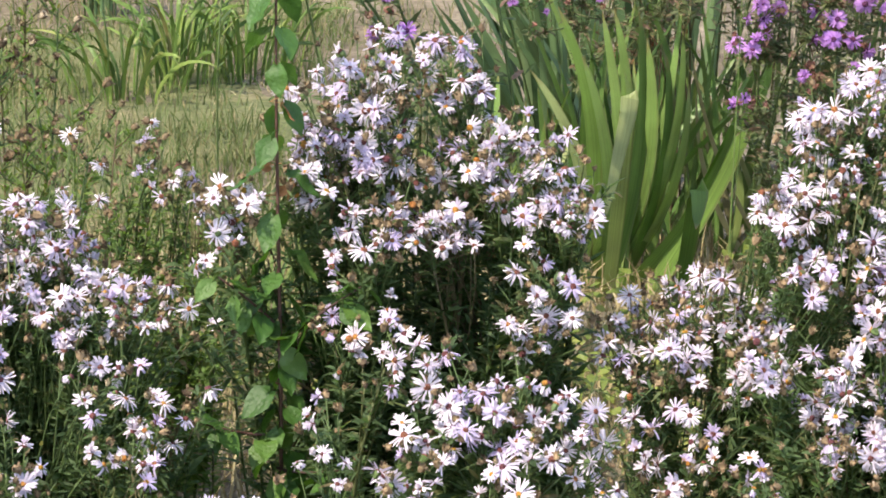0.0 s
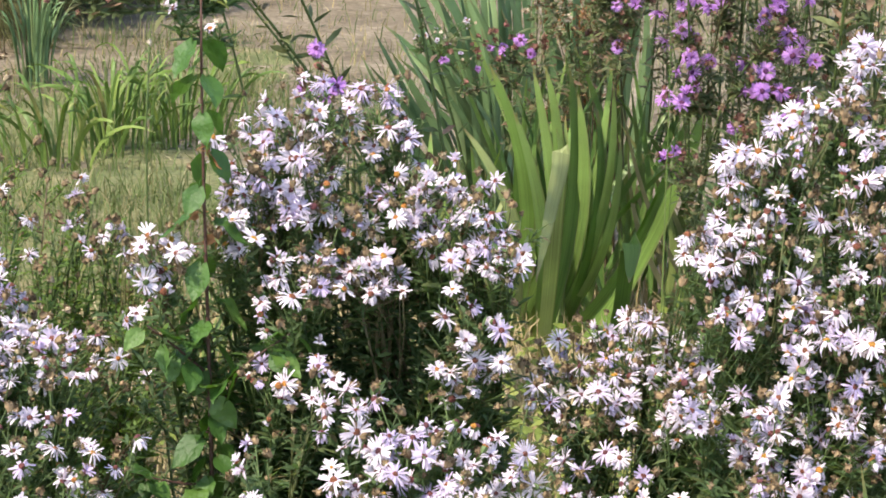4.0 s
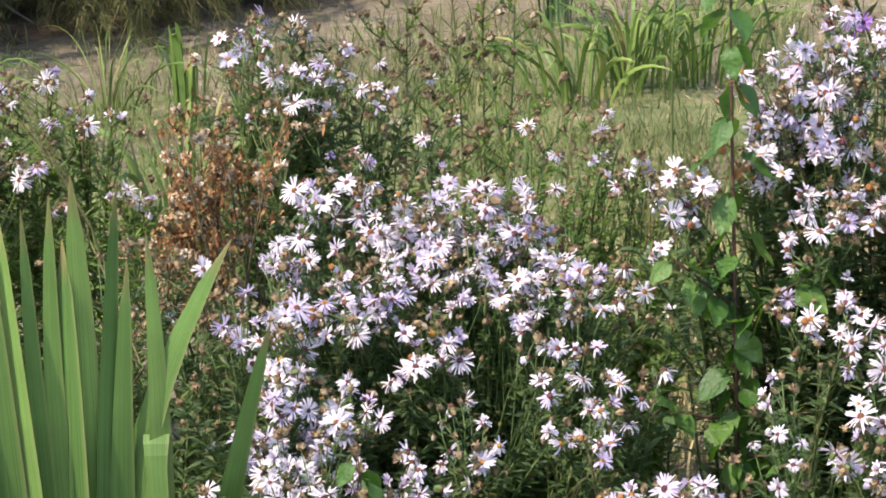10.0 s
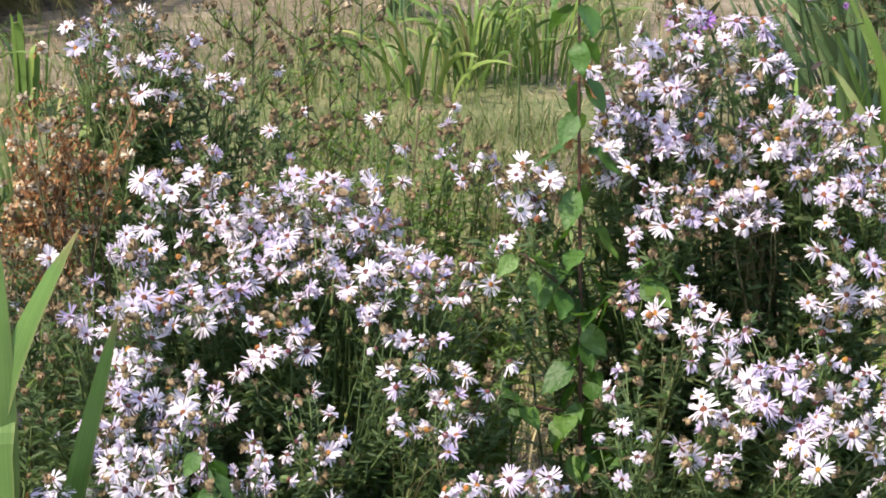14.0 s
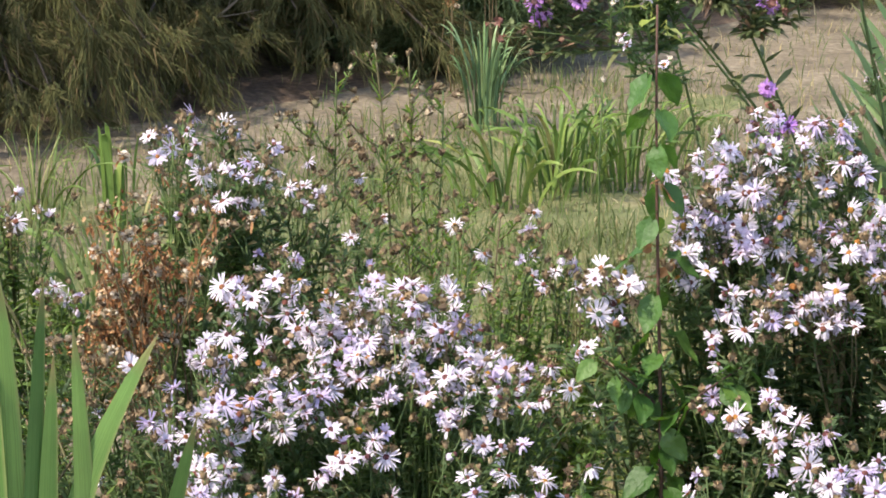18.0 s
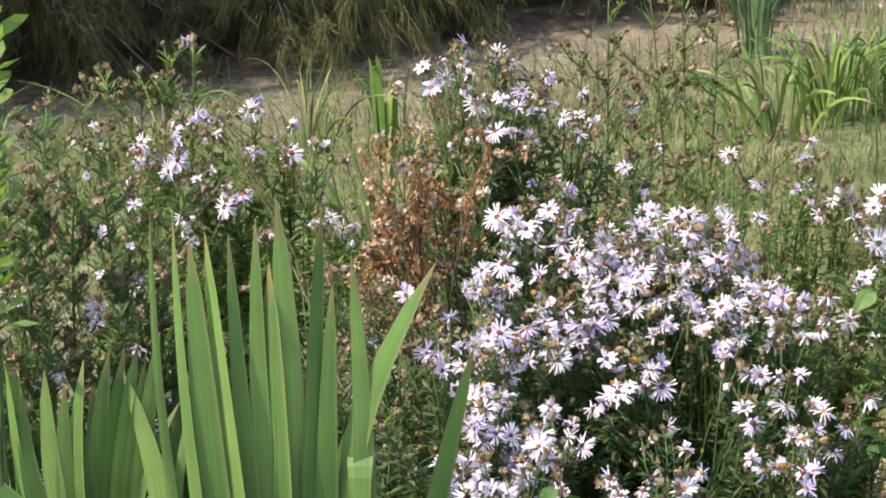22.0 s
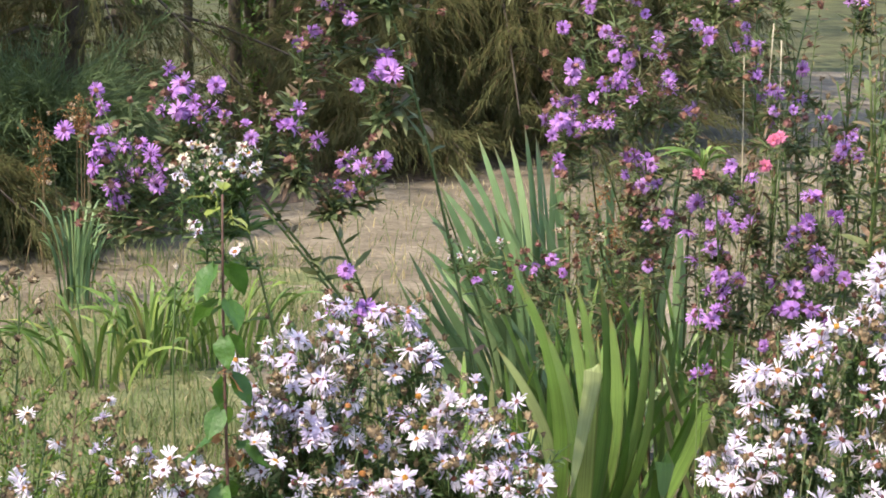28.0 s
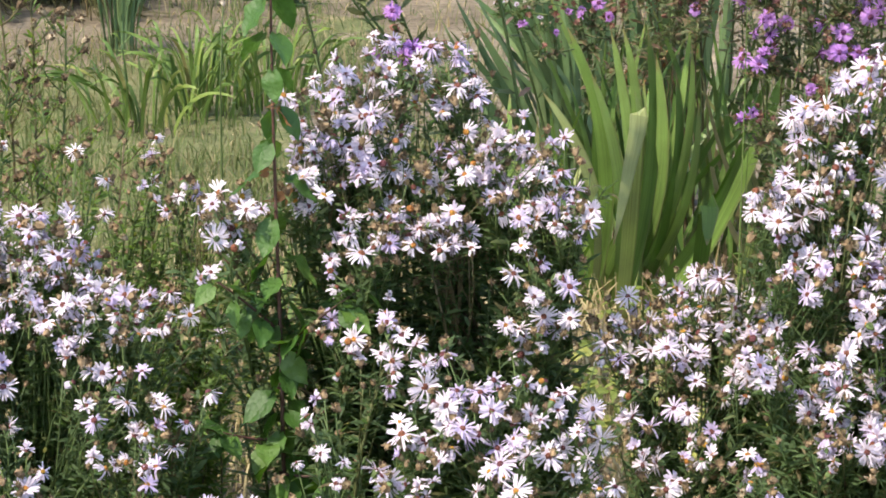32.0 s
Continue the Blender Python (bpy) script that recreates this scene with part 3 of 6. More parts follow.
def wispy(label, group, base, tops, seed, flowering=0.0, leaf=None, branches=8, reach=0.17, from_u=0.38, leaf_len=0.021, leaf_wide=0.0034, leafy=1.0, stem_r=0.0019, spread=0.06, head=1.2, size=0.9, join=False, low=0.08):
    """An open, forking aster: a few stems with side branches at a slant, each ending in brown heads."""
    rng = np.random.default_rng(seed)
    base = np.array(base, float)
    plant = thing("aster_plant", base, label, "flower", group)
    lo, lw, ll = [], [], []

    def dress(line, count, scale, start=0.08):
        count = int(count * leafy)
        u = rng.uniform(start, 0.97, count) * (len(line) - 1)
        i = np.minimum(u.astype(int), len(line) - 2)
        f = (u - i)[:, None]
        a = rng.uniform(0, 2 * np.pi, count)
        lo.append(line[i] * (1 - f) + line[i + 1] * f)
        lw.append(np.stack([np.cos(a), np.sin(a), rng.normal(0.5, 0.3, count)], -1) + 0.6 * unit(line[i + 1] - line[i]))
        ll.append(leaf_len * scale * rng.uniform(0.5, 1.3, count))

    heads = []
    for top in tops:
        top = np.array(top, float)
        foot = base + np.append(rng.normal(0, spread, 2), -0.01) + np.append(0.55 * (top - base)[:2], 0)
        line = bow(foot, top, np.append(rng.normal(0, 0.035, 2), 0), 16)
        wires = [tube(line, np.linspace(stem_r * 1.35, stem_r * 0.6, 16), 5)]
        dress(line, 46, 1.5, low)
        heads.append((top, (rng.normal(0, 0.3), rng.normal(0, 0.3), 1)))
        a = rng.uniform(0, 6.28)
        for j in range(branches):
            u = from_u + (0.97 - from_u) * (j + rng.uniform(0, 0.6)) / branches
            k = min(int(u * 15), 14)
            p = line[k] + (line[k + 1] - line[k]) * (u * 15 - k)
            a += 2.4 + rng.normal(0, 0.4)
            ln = (reach * (1 - u) + 0.03) * rng.uniform(0.7, 1.2)
            way = np.array([math.cos(a), math.sin(a) * 0.8, rng.uniform(0.75, 1.25)])
            end = p + unit(way) * ln
            br = arch(p, end, -0.10 * ln, n=6)
            wires.append(tube(br, np.linspace(stem_r * 0.75, stem_r * 0.45, 6), 4))
            dress(br, 14, 0.8)
            heads.append((end, unit(way) + rng.normal(0, 0.25, 3)))
            for t in range(rng.integers(1, 4) if join else rng.integers(0, 3)):
                q = br[2 + t]
                tip = q + unit(way + rng.normal(0, 0.7, 3)) * rng.uniform(0.018, 0.045)
                wires.append(tube(arch(q, tip, -0.003, n=3), np.linspace(stem_r * 0.5, stem_r * 0.36, 3), 3))
                dress(np.array([q, tip]), 3, 0.6)
                heads.append((tip, tip - q))
        v, f = soup(wires)
        child("stem", mesh_of("stem", v - base, f, M_STEM), plant)
    o, ln = np.concatenate(lo), np.concatenate(ll)
    v, f = leaf_batch(o - base, np.concatenate(lw), ln, leaf_wide * rng.uniform(0.7, 1.3, len(o)) * (ln / leaf_len) ** 0.5, rng.uniform(0.0, 0.4, len(o)), rng=rng)
    child("leaves", mesh_of("leaves", v, f, leaf or M_LEAF_LIGHT, smooth=False), plant, kind="stuff", label="small narrow green leaves")
    spents = []
    for p, way in heads:
        way = np.array(way) / np.linalg.norm(way)
        if rng.random() < flowering:
            ob = child("flower", LILAC[rng.integers(len(LILAC))], plant, aim(p - base, way + np.array([-0.1, -0.5, 0.3]), rng.uniform(0, 6.28), size * rng.uniform(0.65, 1.0)))
            child("flower_centre", DISCS[rng.integers(2)], ob, label="orange to maroon flower centre")
        else:
            spents.append((SEEDS[rng.integers(3)], aim(p - base, way, rng.uniform(0, 6.28), rng.uniform(0.75, 1.25) * head)))
    if join:
        joined("seed_heads", spents, M_SEED, plant, "brown dry seed heads")
    else:
        for me, m in spents:
            child("seed_head", me, plant, m, label="brown dry seed head")
    return plant


# ---- blades: iris, daylily, grass tufts ----


def blade(points, width, thick, normal, tip=0.45):
    """A sword-shaped leaf along a line, lens-shaped in section."""
    p = np.asarray(points, float)
    n = len(p)
    u = np.linspace(0, 1, n)
    w = width / 2 * np.where(u < 0.15, 0.75 + u / 0.15 * 0.25, np.where(u > 1 - tip, np.maximum((1 - u) / tip, 0) ** 0.5 * 0.97 + 0.03, 1.0))
    d = unit(np.gradient(p, axis=0))
    side = unit(np.cross(d, np.asarray(normal, float)))
    for i in range(1, n):  # keeps one edge on one side where the leaf folds over
        if side[i] @ side[i - 1] < 0:
            side[i] *= -1
    up = np.cross(side, d)
    t = (thick / 2 * (1 - 0.7 * u))[:, None]
    v = np.stack([p - side * w[:, None], p + up * t, p + side * w[:, None], p - up * t], 1).reshape(-1, 3)
    uv = np.stack([np.tile([0.0, 0.5, 1.0, 0.5], n), np.repeat(u, 4)], -1)
    f = [(4 * i + j, 4 * i + (j + 1) % 4, 4 * i + 4 + (j + 1) % 4, 4 * i + 4 + j) for i in range(n - 1) for j in range(4)]
    f += [(3, 2, 1, 0), (4 * n - 4, 4 * n - 3, 4 * n - 2, 4 * n - 1)]
    return v, f, uv


def arch(a, b, droop, side=(0, 0, 0), n=12):
    a, b = np.asarray(a, float), np.asarray(b, float)
    u = np.linspace(0, 1, n)[:, None]
    return a + (b - a) * u + np.array([0, 0, 1.0]) * droop * np.sin(np.pi * u) + np.asarray(side, float) * np.sin(np.pi * u)


def leafy_clump(name, label, category, group, base, leaves, material, part_name="leaf", tip=0.45):
    """leaves: (line, width, normal)."""
    base = np.asarray(base, float)
    plant = thing(name, base, label, category, group)
    for line, width, normal in leaves:
        v, f, uv = blade(np.asarray(line) - base, width, 0.0016, normal, tip)
        child(part_name, mesh_of(part_name, v, f, material, smooth=False, uv=uv), plant)
    return plant

# ---- ground ----


def spaced(lo, hi, n, power=3.0):
    u = np.linspace(-1, 1, n)
    s = np.sign(u) * np.abs(u) ** power
    return np.where(s < 0, -s * lo, s * hi)


def bumpy(x, y):
    return 0.022 * noise.noise((x * 0.9, y * 0.9, 0)) + 0.010 * noise.noise((x * 4, y * 4, 3))


gx, gy = spaced(-160, 160, 131), spaced(-60, 300, 151) + 5.0
gv = [(x, y, bumpy(x, y) if abs(x) < 30 and abs(y) < 40 else 0.0) for y in gy for x in gx]
gf = [(j * 131 + i, j * 131 + i + 1, (j + 1) * 131 + i + 1, (j + 1) * 131 + i) for j in range(150) for i in range(130)]
ground = tagged(new("ground", mesh_of("ground", gv, gf, M_SOIL)), "dry trampled grass and sandy brown soil", "ground", kind="structure")

# edge of the shaded litter under the trees
EDGE = [(-9.0, 3.6), (-4.0, 5.9), (-1.8, 7.15), (-1.09, 7.6), (-0.22, 8.3), (0.33, 8.95), (1.57, 10.25), (2.4, 11.0)]


def edge_y(x):
    return np.interp(x, [e[0] for e in EDGE], [e[1] for e in EDGE])


lv, lf = [], []
LX = np.linspace(-9, 2.4, 90)
for i, x in enumerate(LX):
    for j in range(14):
        y = edge_y(x) + 0.10 * noise.noise((x * 2.2, 7, 0)) + 0.05 * noise.noise((x * 9, 2, 0)) + 3.2 * (j / 13) ** 1.6
        lv.append((x, y, bumpy(x, y) + (-0.012, 0.002, 0.008, 0.012)[min(j, 3)] + 0.03 * max(0, noise.noise((x * 3, y * 3, 9))) * (j > 1)))
lf = [(i * 14 + j, (i + 1) * 14 + j, (i + 1) * 14 + j + 1, i * 14 + j + 1) for i in range(89) for j in range(13)]
tagged(new("litter_ground", mesh_of("litter_ground", lv, lf, M_LITTER)), "dark brown needle litter under the trees", "ground", kind="structure")


tv, tf = [], []
TX, TJ = np.linspace(-4.5, 0.8, 90), 60
for i, x in enumerate(TX):
    far = max(edge_y(x), 7.0) - 1.0 + 0.55 * noise.noise((x * 1.1, 3, 1)) + 0.25 * noise.noise((x * 4, 5, 1))
    far = min(far, 8.4 + 0.5 * noise.noise((x * 2, 1, 1)))
    for j in range(TJ):
        near = 5.2 + 0.4 * noise.noise((x * 1.4, 9, 1))
        y = near + (far - near) * j / (TJ - 1)
        rim = min(j, TJ - 1 - j, i, len(TX) - 1 - i)
        x = TX[i] + 0.35 * noise.noise((TX[i], y * 1.3, 4)) + 0.12 * noise.noise((TX[i], y * 6, 4))
        tv.append((x, y, bumpy(x, y) + (-0.02 if rim == 0 else -0.004 if rim < 4 else 0.006) + 0.012 * noise.noise((x * 3.1, y * 3.1, 8))))
tf = [(i * TJ + j, (i + 1) * TJ + j, (i + 1) * TJ + j + 1, i * TJ + j + 1) for i in range(len(TX) - 1) for j in range(TJ - 1)]
tagged(new("turf_ground", mesh_of("turf_ground", tv, tf, M_TURF)), "thin olive-green turf with bare tan patches", "ground", kind="structure")


lawn_x, lawn_y = np.linspace(-24, 34, 59), np.linspace(0, 1, 34) ** 1.5 * 44 + 14.2
lv = [(x, y + (0.9 * noise.noise((x * 0.7, 4, 2)) if j == 0 else 0), bumpy(x, y) * (y < 38) + (-0.03 if j == 0 else 0.014)) for j, y in enumerate(lawn_y) for x in lawn_x]
lf = [(j * 59 + i, j * 59 + i + 1, (j + 1) * 59 + i + 1, (j + 1) * 59 + i) for j in range(33) for i in range(58)]
tagged(new("lawn_ground", mesh_of("lawn_ground", lv, lf, M_LAWN)), "pale olive-green mown lawn behind the trees", "ground", kind="structure")


def scatter(name, label, material, count, area, tall, wide, flat=0.3, seed=5, keep=None, category="grass"):
    """Many short blades over an area (x0, x1, y0, y1)."""
    rng = np.random.default_rng(seed)
    x, y = rng.uniform(area[0], area[1], count), rng.uniform(area[2], area[3], count)
    ok = np.ones(count, bool) if keep is None else keep(x, y, rng)
    x, y = x[ok], y[ok]
    k = len(x)
    z = np.array([bumpy(a, b) for a, b in zip(x, y)]) - 0.003
    h, w = tall * rng.uniform(0.4, 1.3, k), wide * rng.uniform(0.6, 1.3, k)
    a = rng.uniform(0, 2 * np.pi, k)
    lean = h * rng.uniform(0.1, 1.0, k) * flat
    d = np.stack([np.cos(a), np.sin(a), np.zeros(k)], -1)
    b = rng.uniform(0, 2 * np.pi, k)
    s = np.stack([np.cos(b), np.sin(b), np.zeros(k)], -1)
    o = np.stack([x, y, z], -1)
    up = np.array([0, 0, 1.0])
    hh = np.sqrt(np.maximum(h ** 2 - lean ** 2, (0.15 * h) ** 2))[:, None]
    v = np.stack([o - s * w[:, None] / 2, o + s * w[:, None] / 2, o + d * lean[:, None] * 0.35 + up * hh * 0.6 + s * w[:, None] * 0.4, o + d * lean[:, None] * 0.35 + up * hh * 0.6 - s * w[:, None] * 0.4,
                  o + d * lean[:, None] + up * hh], 1).reshape(-1, 3)
    i = np.arange(k) * 5
    f = np.stack([i, i + 1, i + 2, i + 3], -1).tolist() + np.stack([i + 3, i + 2, i + 4], -1).tolist()
    return tagged(new(name, mesh_of(name, v, f, material, smooth=False)), label, category, kind="stuff")


def in_view(x, y):
    return (x > -0.38 * y - 0.5) & (x < 0.44 * y + 0.5)


def patchy(scale, level, z=0.0):
    def keep(x, y, rng):
        p = np.array([noise.noise((a * scale, b * scale, z)) for a, b in zip(x, y)])
        return in_view(x, y) & (p + rng.normal(0, 0.15, len(x)) > level) & (y < edge_y(x) - 0.05)
    return keep


def meadow(x, y, rng):
    """Green nearer, thinning out towards the bare dry strip before the trees."""
    far = edge_y(x) - y
    p = np.array([noise.noise((a * 1.3, b * 1.3, 2)) + 0.6 * noise.noise((a * 4, b * 4, 6)) for a, b in zip(x.tolist(), y.tolist())])
    return in_view(x, y) & (rng.random(len(x)) < np.clip(far / 1.8 - 0.12, 0.04, 1.0) * np.clip(0.75 + 1.2 * p, 0.2, 1.0) * np.where(y < 5.1, np.where(x > 0.0, 0.14, 0.35), 1.0) * np.where(x > 0.75 + 0.5 * p, 0.22, 1.0))


scatter("meadow_grass", "short green and yellowing meadow grass", M_GRASS, 330000, (-4.2, 4.8, 2.2, 9.8), 0.080, 0.0034, 0.98, seed=11, keep=meadow)
scatter("dry_grass", "thin straw-coloured dry grass", M_STRAW, 18000, (-3.5, 5.0, 3.2, 12.0), 0.045, 0.0036, 0.95, seed=12, keep=patchy(1.6, -0.25, 4))
scatter("straw_litter", "pale straw lying on the soil between the asters", M_STRAW, 14000, (-0.3, 1.7, 3.2, 5.2), 0.09, 0.0045, 1.0, seed=13)

# ---- trees behind ----


def strands(origin, way, length, width, droop, rng):
    """Thin hanging needle sprays: triangles that bend down."""
    k = len(origin)
    way = unit(way)
    s = unit(np.cross(way, rng.normal(0, 1, (k, 3)))) * width[:, None] / 2
    tip = origin + way * length[:, None] * 0.9
    tip[:, 2] -= droop * length
    v = np.stack([origin - s, origin + s, tip], 1).reshape(-1, 3)
    i = np.arange(k) * 3
    return v, np.stack([i, i + 1, i + 2], -1).tolist()


def conifer(label, place, height, radius, low, count, seed, material=None, limbs=80, trunk_r=0.06, sprig=0.06, name="conifer_tree", droop=0.8):
    rng = np.random.default_rng(seed)
    base = np.array(place, float)
    tree = thing(name, base, label, "tree", "trees behind the flower bed")
    line = bow((0, 0, -0.05), (rng.normal(0, 0.1), rng.normal(0, 0.1), height), rng.normal(0, 0.05, 3), 9)
    v, f = tube(line, np.linspace(trunk_r, 0.012, 9), 8)
    wires, oo, ww = [(v, f)], [], []
    for i in range(limbs):
        h = low + (height - low) * (i / limbs) ** 1.7
        a = rng.uniform(0, 2 * np.pi)
        reach = radius * (1 - 0.75 * (h - low) / (height - low)) * rng.uniform(0.65, 1.1)
        tipz = h - droop * 0.45 * reach * rng.uniform(0.4, 1.4) + 0.05
        end = np.array([math.cos(a) * reach, math.sin(a) * reach, max(tipz, 0.09)])
        limb = bow((0, 0, h), end, np.array([0, 0, 0.10 * reach]), 7)
        limb[:, 2] = np.linspace(h, end[2], 7) + 0.16 * reach * np.sin(np.linspace(0, np.pi, 7))
        wires.append(tube(limb, np.linspace(0.010, 0.003, 7), 5))
        k = max(20, int((5.6 if h < 1.5 else 1.3) * count / limbs))
        plumes = 18
        u = rng.uniform(0.15, 1, plumes)
        j = np.minimum((u * 6).astype(int), 5)
        fr = (u * 6 - j)[:, None]
        start = limb[j] * (1 - fr) + limb[j + 1] * fr
        away = unit(np.array([0.8 * math.cos(a), 0.8 * math.sin(a), -0.25 * droop]) + rng.normal(0, 0.55, (plumes, 3)))
        run = sprig * rng.uniform(2.5, 5.0, plumes)
        q = rng.integers(plumes, size=k)
        t = rng.uniform(0.0, 1, k)[:, None]
        p = start[q] + away[q] * run[q][:, None] * t + rng.normal(0, 0.012, (k, 3))
        p[:, 2] -= 0.45 * droop * run[q] * t[:, 0] ** 2
        oo.append(p)
        ww.append(away[q] + np.array([0, 0, -0.5 * droop]) * t + rng.normal(0, 0.42, (k, 3)))
    v, f = soup(wires)
    child("trunk", mesh_of("trunk", v, f, M_BARK), tree, label="dark trunk with drooping limbs")
    o, w = np.concatenate(oo), np.concatenate(ww)
    k = len(o)
    v, f = strands(o, w, sprig * rng.uniform(0.5, 1.5, k), 0.0036 * rng.uniform(0.6, 1.5, k), rng.uniform(0.2, 1.0, k) * droop, rng)
    v[:, 2] = np.maximum(v[:, 2], 0.02)
    child("crown", mesh_of("crown", v, f, material or M_NEEDLE, smooth=False), tree, kind="stuff", label="dense dark hanging needles")
    return tree


DARK = "dark conifer with hanging branches down to the litter"
for i, (x, y, h, r, low, count) in enumerate([(-4.6, 6.6, 3.2, 1.3, 0.30, 18000), (-3.4, 7.5, 3.4, 1.3, 0.30, 28000), (-2.45, 8.1, 3.3, 1.25, 0.30, 34000), (-1.65, 8.65, 3.3, 1.2, 0.30, 34000), (-0.85, 9.3, 3.4, 1.2, 0.30, 34000),
                                              (0.0, 10.4, 3.4, 1.0, 0.35, 14000), (1.2, 10.95, 0.9, 0.62, 0.20, 14000), (1.75, 11.3, 3.6, 1.1, 0.28, 32000), (2.25, 11.6, 2.8, 0.9, 0.24, 24000),
                                              # next three are unseen, added left of the view to shade the litter
                                              (-2.95, 6.72, 3.0, 0.8, 0.30, 9000), (-3.7, 6.35, 3.0, 0.9, 0.30, 9000), (-4.4, 5.6, 3.4, 1.1, 0.30, 9000), (-3.2, 9.6, 4.2, 1.6, 0.4, 15000), (-1.6, 10.6, 4.2, 1.6, 0.4, 15000), (1.9, 13.0, 4.2, 1.3, 0.4, 15000), (2.6, 15.8, 4.2, 1.2, 0.3, 9000), (3.1, 16.9, 4.4, 1.3, 0.3, 9000)]):
    conifer(DARK, (x + 0.2, y - 0.25, 0), h, r, low, count, 60 + i)
conifer("small bushy blue-green pine at the edge of the litter", (0.10, 8.95, 0), 0.46, 0.26, 0.08, 7000, 81, M_PINE, 24, 0.015, 0.10, "pine_sapling", 0.1)
conifer("small bushy blue-green pine at the edge of the litter", (-0.12, 9.15, 0), 0.42, 0.24, 0.08, 6000, 82, M_PINE, 20, 0.015, 0.09, "pine_sapling", 0.1)


def bare_branch(a, b, side, r, seed):
    rng = np.random.default_rng(seed)
    a, b = np.array(a, float), np.array(b, float)
    line = bow(a, b, side, 9)
    wires = [tube(line - a, np.linspace(r, r * 0.4, 9), 5)]
    for j in range(4):
        s = line[2 + j]
        wires.append(tube(bow(s - a, s - a + rng.normal(0, 0.14, 3) + np.array([0, 0, -0.03]), rng.normal(0, 0.03, 3), 5), np.linspace(r * 0.4, r * 0.2, 5), 4))
    v, f = soup(wires)
    return v, f, a


def dead_branches(place, rows, seed):
    base = np.array(place, float)
    ob = thing("dead_branch", base, "bare grey fallen branch caught in the conifer skirts", "branch", "dead branches")
    for i, (a, b, side, r) in enumerate(rows):
        v, f, o = bare_branch(a, b, side, r, seed + i)
        child("twig", mesh_of("twig", v + o - base, f, M_TWIG), ob)


dead_branches((-1.75, 7.55, 0.0), [((-1.75, 7.55, 0.02), (-1.95, 7.5, 0.34), (0.12, 0, 0.0), 0.008)], 91)
dead_branches((-1.05, 7.95, 0.0), [((-1.1, 7.95, 0.03), (-0.95, 7.9, 0.40), (-0.08, 0, 0.05), 0.007)], 95)
dead_branches((-0.62, 8.25, 0.0), [((-0.8, 8.25, 0.16), (-0.5, 8.2, 0.38), (0.12, 0, -0.05), 0.007)], 99)


def slim_trunk(x, y, h, r, seed):
    rng = np.random.default_rng(seed)
    tree = thing("young_tree", (x, y, 0), "slim dark trunk with a thin leafy crown in the shade", "tree", "trees behind the flower bed")
    line = bow((0, 0, -0.05), (rng.normal(0, 0.12), 0, h), (rng.normal(0, 0.06), 0, 0), 9)
    v, f = tube(line, np.linspace(r, r * 0.4, 9), 7)
    child("trunk", mesh_of("trunk", v, f, M_BARK), tree)
    crown(tree, (0, 0, h * 0.85), (0.9, 0.9, h * 0.45), 1500, seed, 0.09)


def crown(tree, centre, size, count, seed, leaf, material=None):
    rng = np.random.default_rng(seed)
    lobes = rng.normal(0, 0.5, (14, 3))
    p = lobes[rng.integers(14, size=count)] + rng.normal(0, 0.24, (count, 3))
    p = np.array(centre) + p * np.array(size)
    v, f = leaf_batch(p, rng.normal(0, 1, (count, 3)), leaf * rng.uniform(0.6, 1.3, count), leaf * 0.6 * rng.uniform(0.7, 1.2, count), rng.uniform(0, 0.5, count), rng=rng)
    child("crown", mesh_of("crown", v, f, material or M_BROAD, smooth=False), tree, kind="stuff", label="loose crown of green leaves")


for i, (x, y, h, r) in enumerate([(0.72, 11.6, 3.4, 0.022), (0.98, 12.2, 3.6, 0.03), (1.12, 12.0, 3.2, 0.02), (0.45, 12.5, 3.4, 0.05), (1.4, 12.8, 3.6, 0.03)]):
    slim_trunk(x, y, h, r, 110 + i)


def shrub(label, place, size, count, seed, leaf=0.12, name="shrub"):
    rng = np.random.default_rng(seed)
    ob = thing(name, place, label, "bush", "bushes in the distance")
    wires = [tube(bow((0, 0, -0.05), rng.normal(0, 0.4, 3) * np.array([size[0], size[1], 0]) + np.array([0, 0, size[2] * rng.uniform(0.8, 1.4)]), (0, 0, 0), 6), np.linspace(0.03, 0.008, 6), 5) for _ in range(6)]
    v, f = soup(wires)
    child("trunk", mesh_of("trunk", v, f, M_BARK), ob)
    crown(ob, (0, 0, size[2]), size, count, seed, leaf)


for i, (x, y, sx, sz, n) in enumerate([(5.2, 21, 1.6, 1.2, 3500), (8.0, 22, 1.9, 1.4, 3500), (3.0, 22, 1.6, 1.3, 3500), (11.0, 24, 2.2, 1.6, 3500), (0.6, 23, 2.0, 1.5, 3000), (-2.4, 22, 2.0, 1.6, 3000), (-6.0, 20, 2.2, 1.8, 3000), (-9.5, 17, 2.2, 1.9, 3000)]):
    shrub("far green bush at the end of the lawn", (x, y, 0), (sx, 1.2, sz), n, 130 + i)
shrub("sunlit green bush between the dark trunks", (1.12, 12.7, 0), (0.34, 0.25, 0.75), 2600, 171, 0.05)
for i in range(13):
    a = radians(-62 + i * 9.5)
    shrub("tall leafy tree far behind the lawn", (math.sin(a) * 40, math.cos(a) * 40, 0), (4.2, 3.0, 4.6), 2600, 150 + i, 0.5, "broadleaf_tree")

# ---- daylilies and grass tufts on the meadow ----


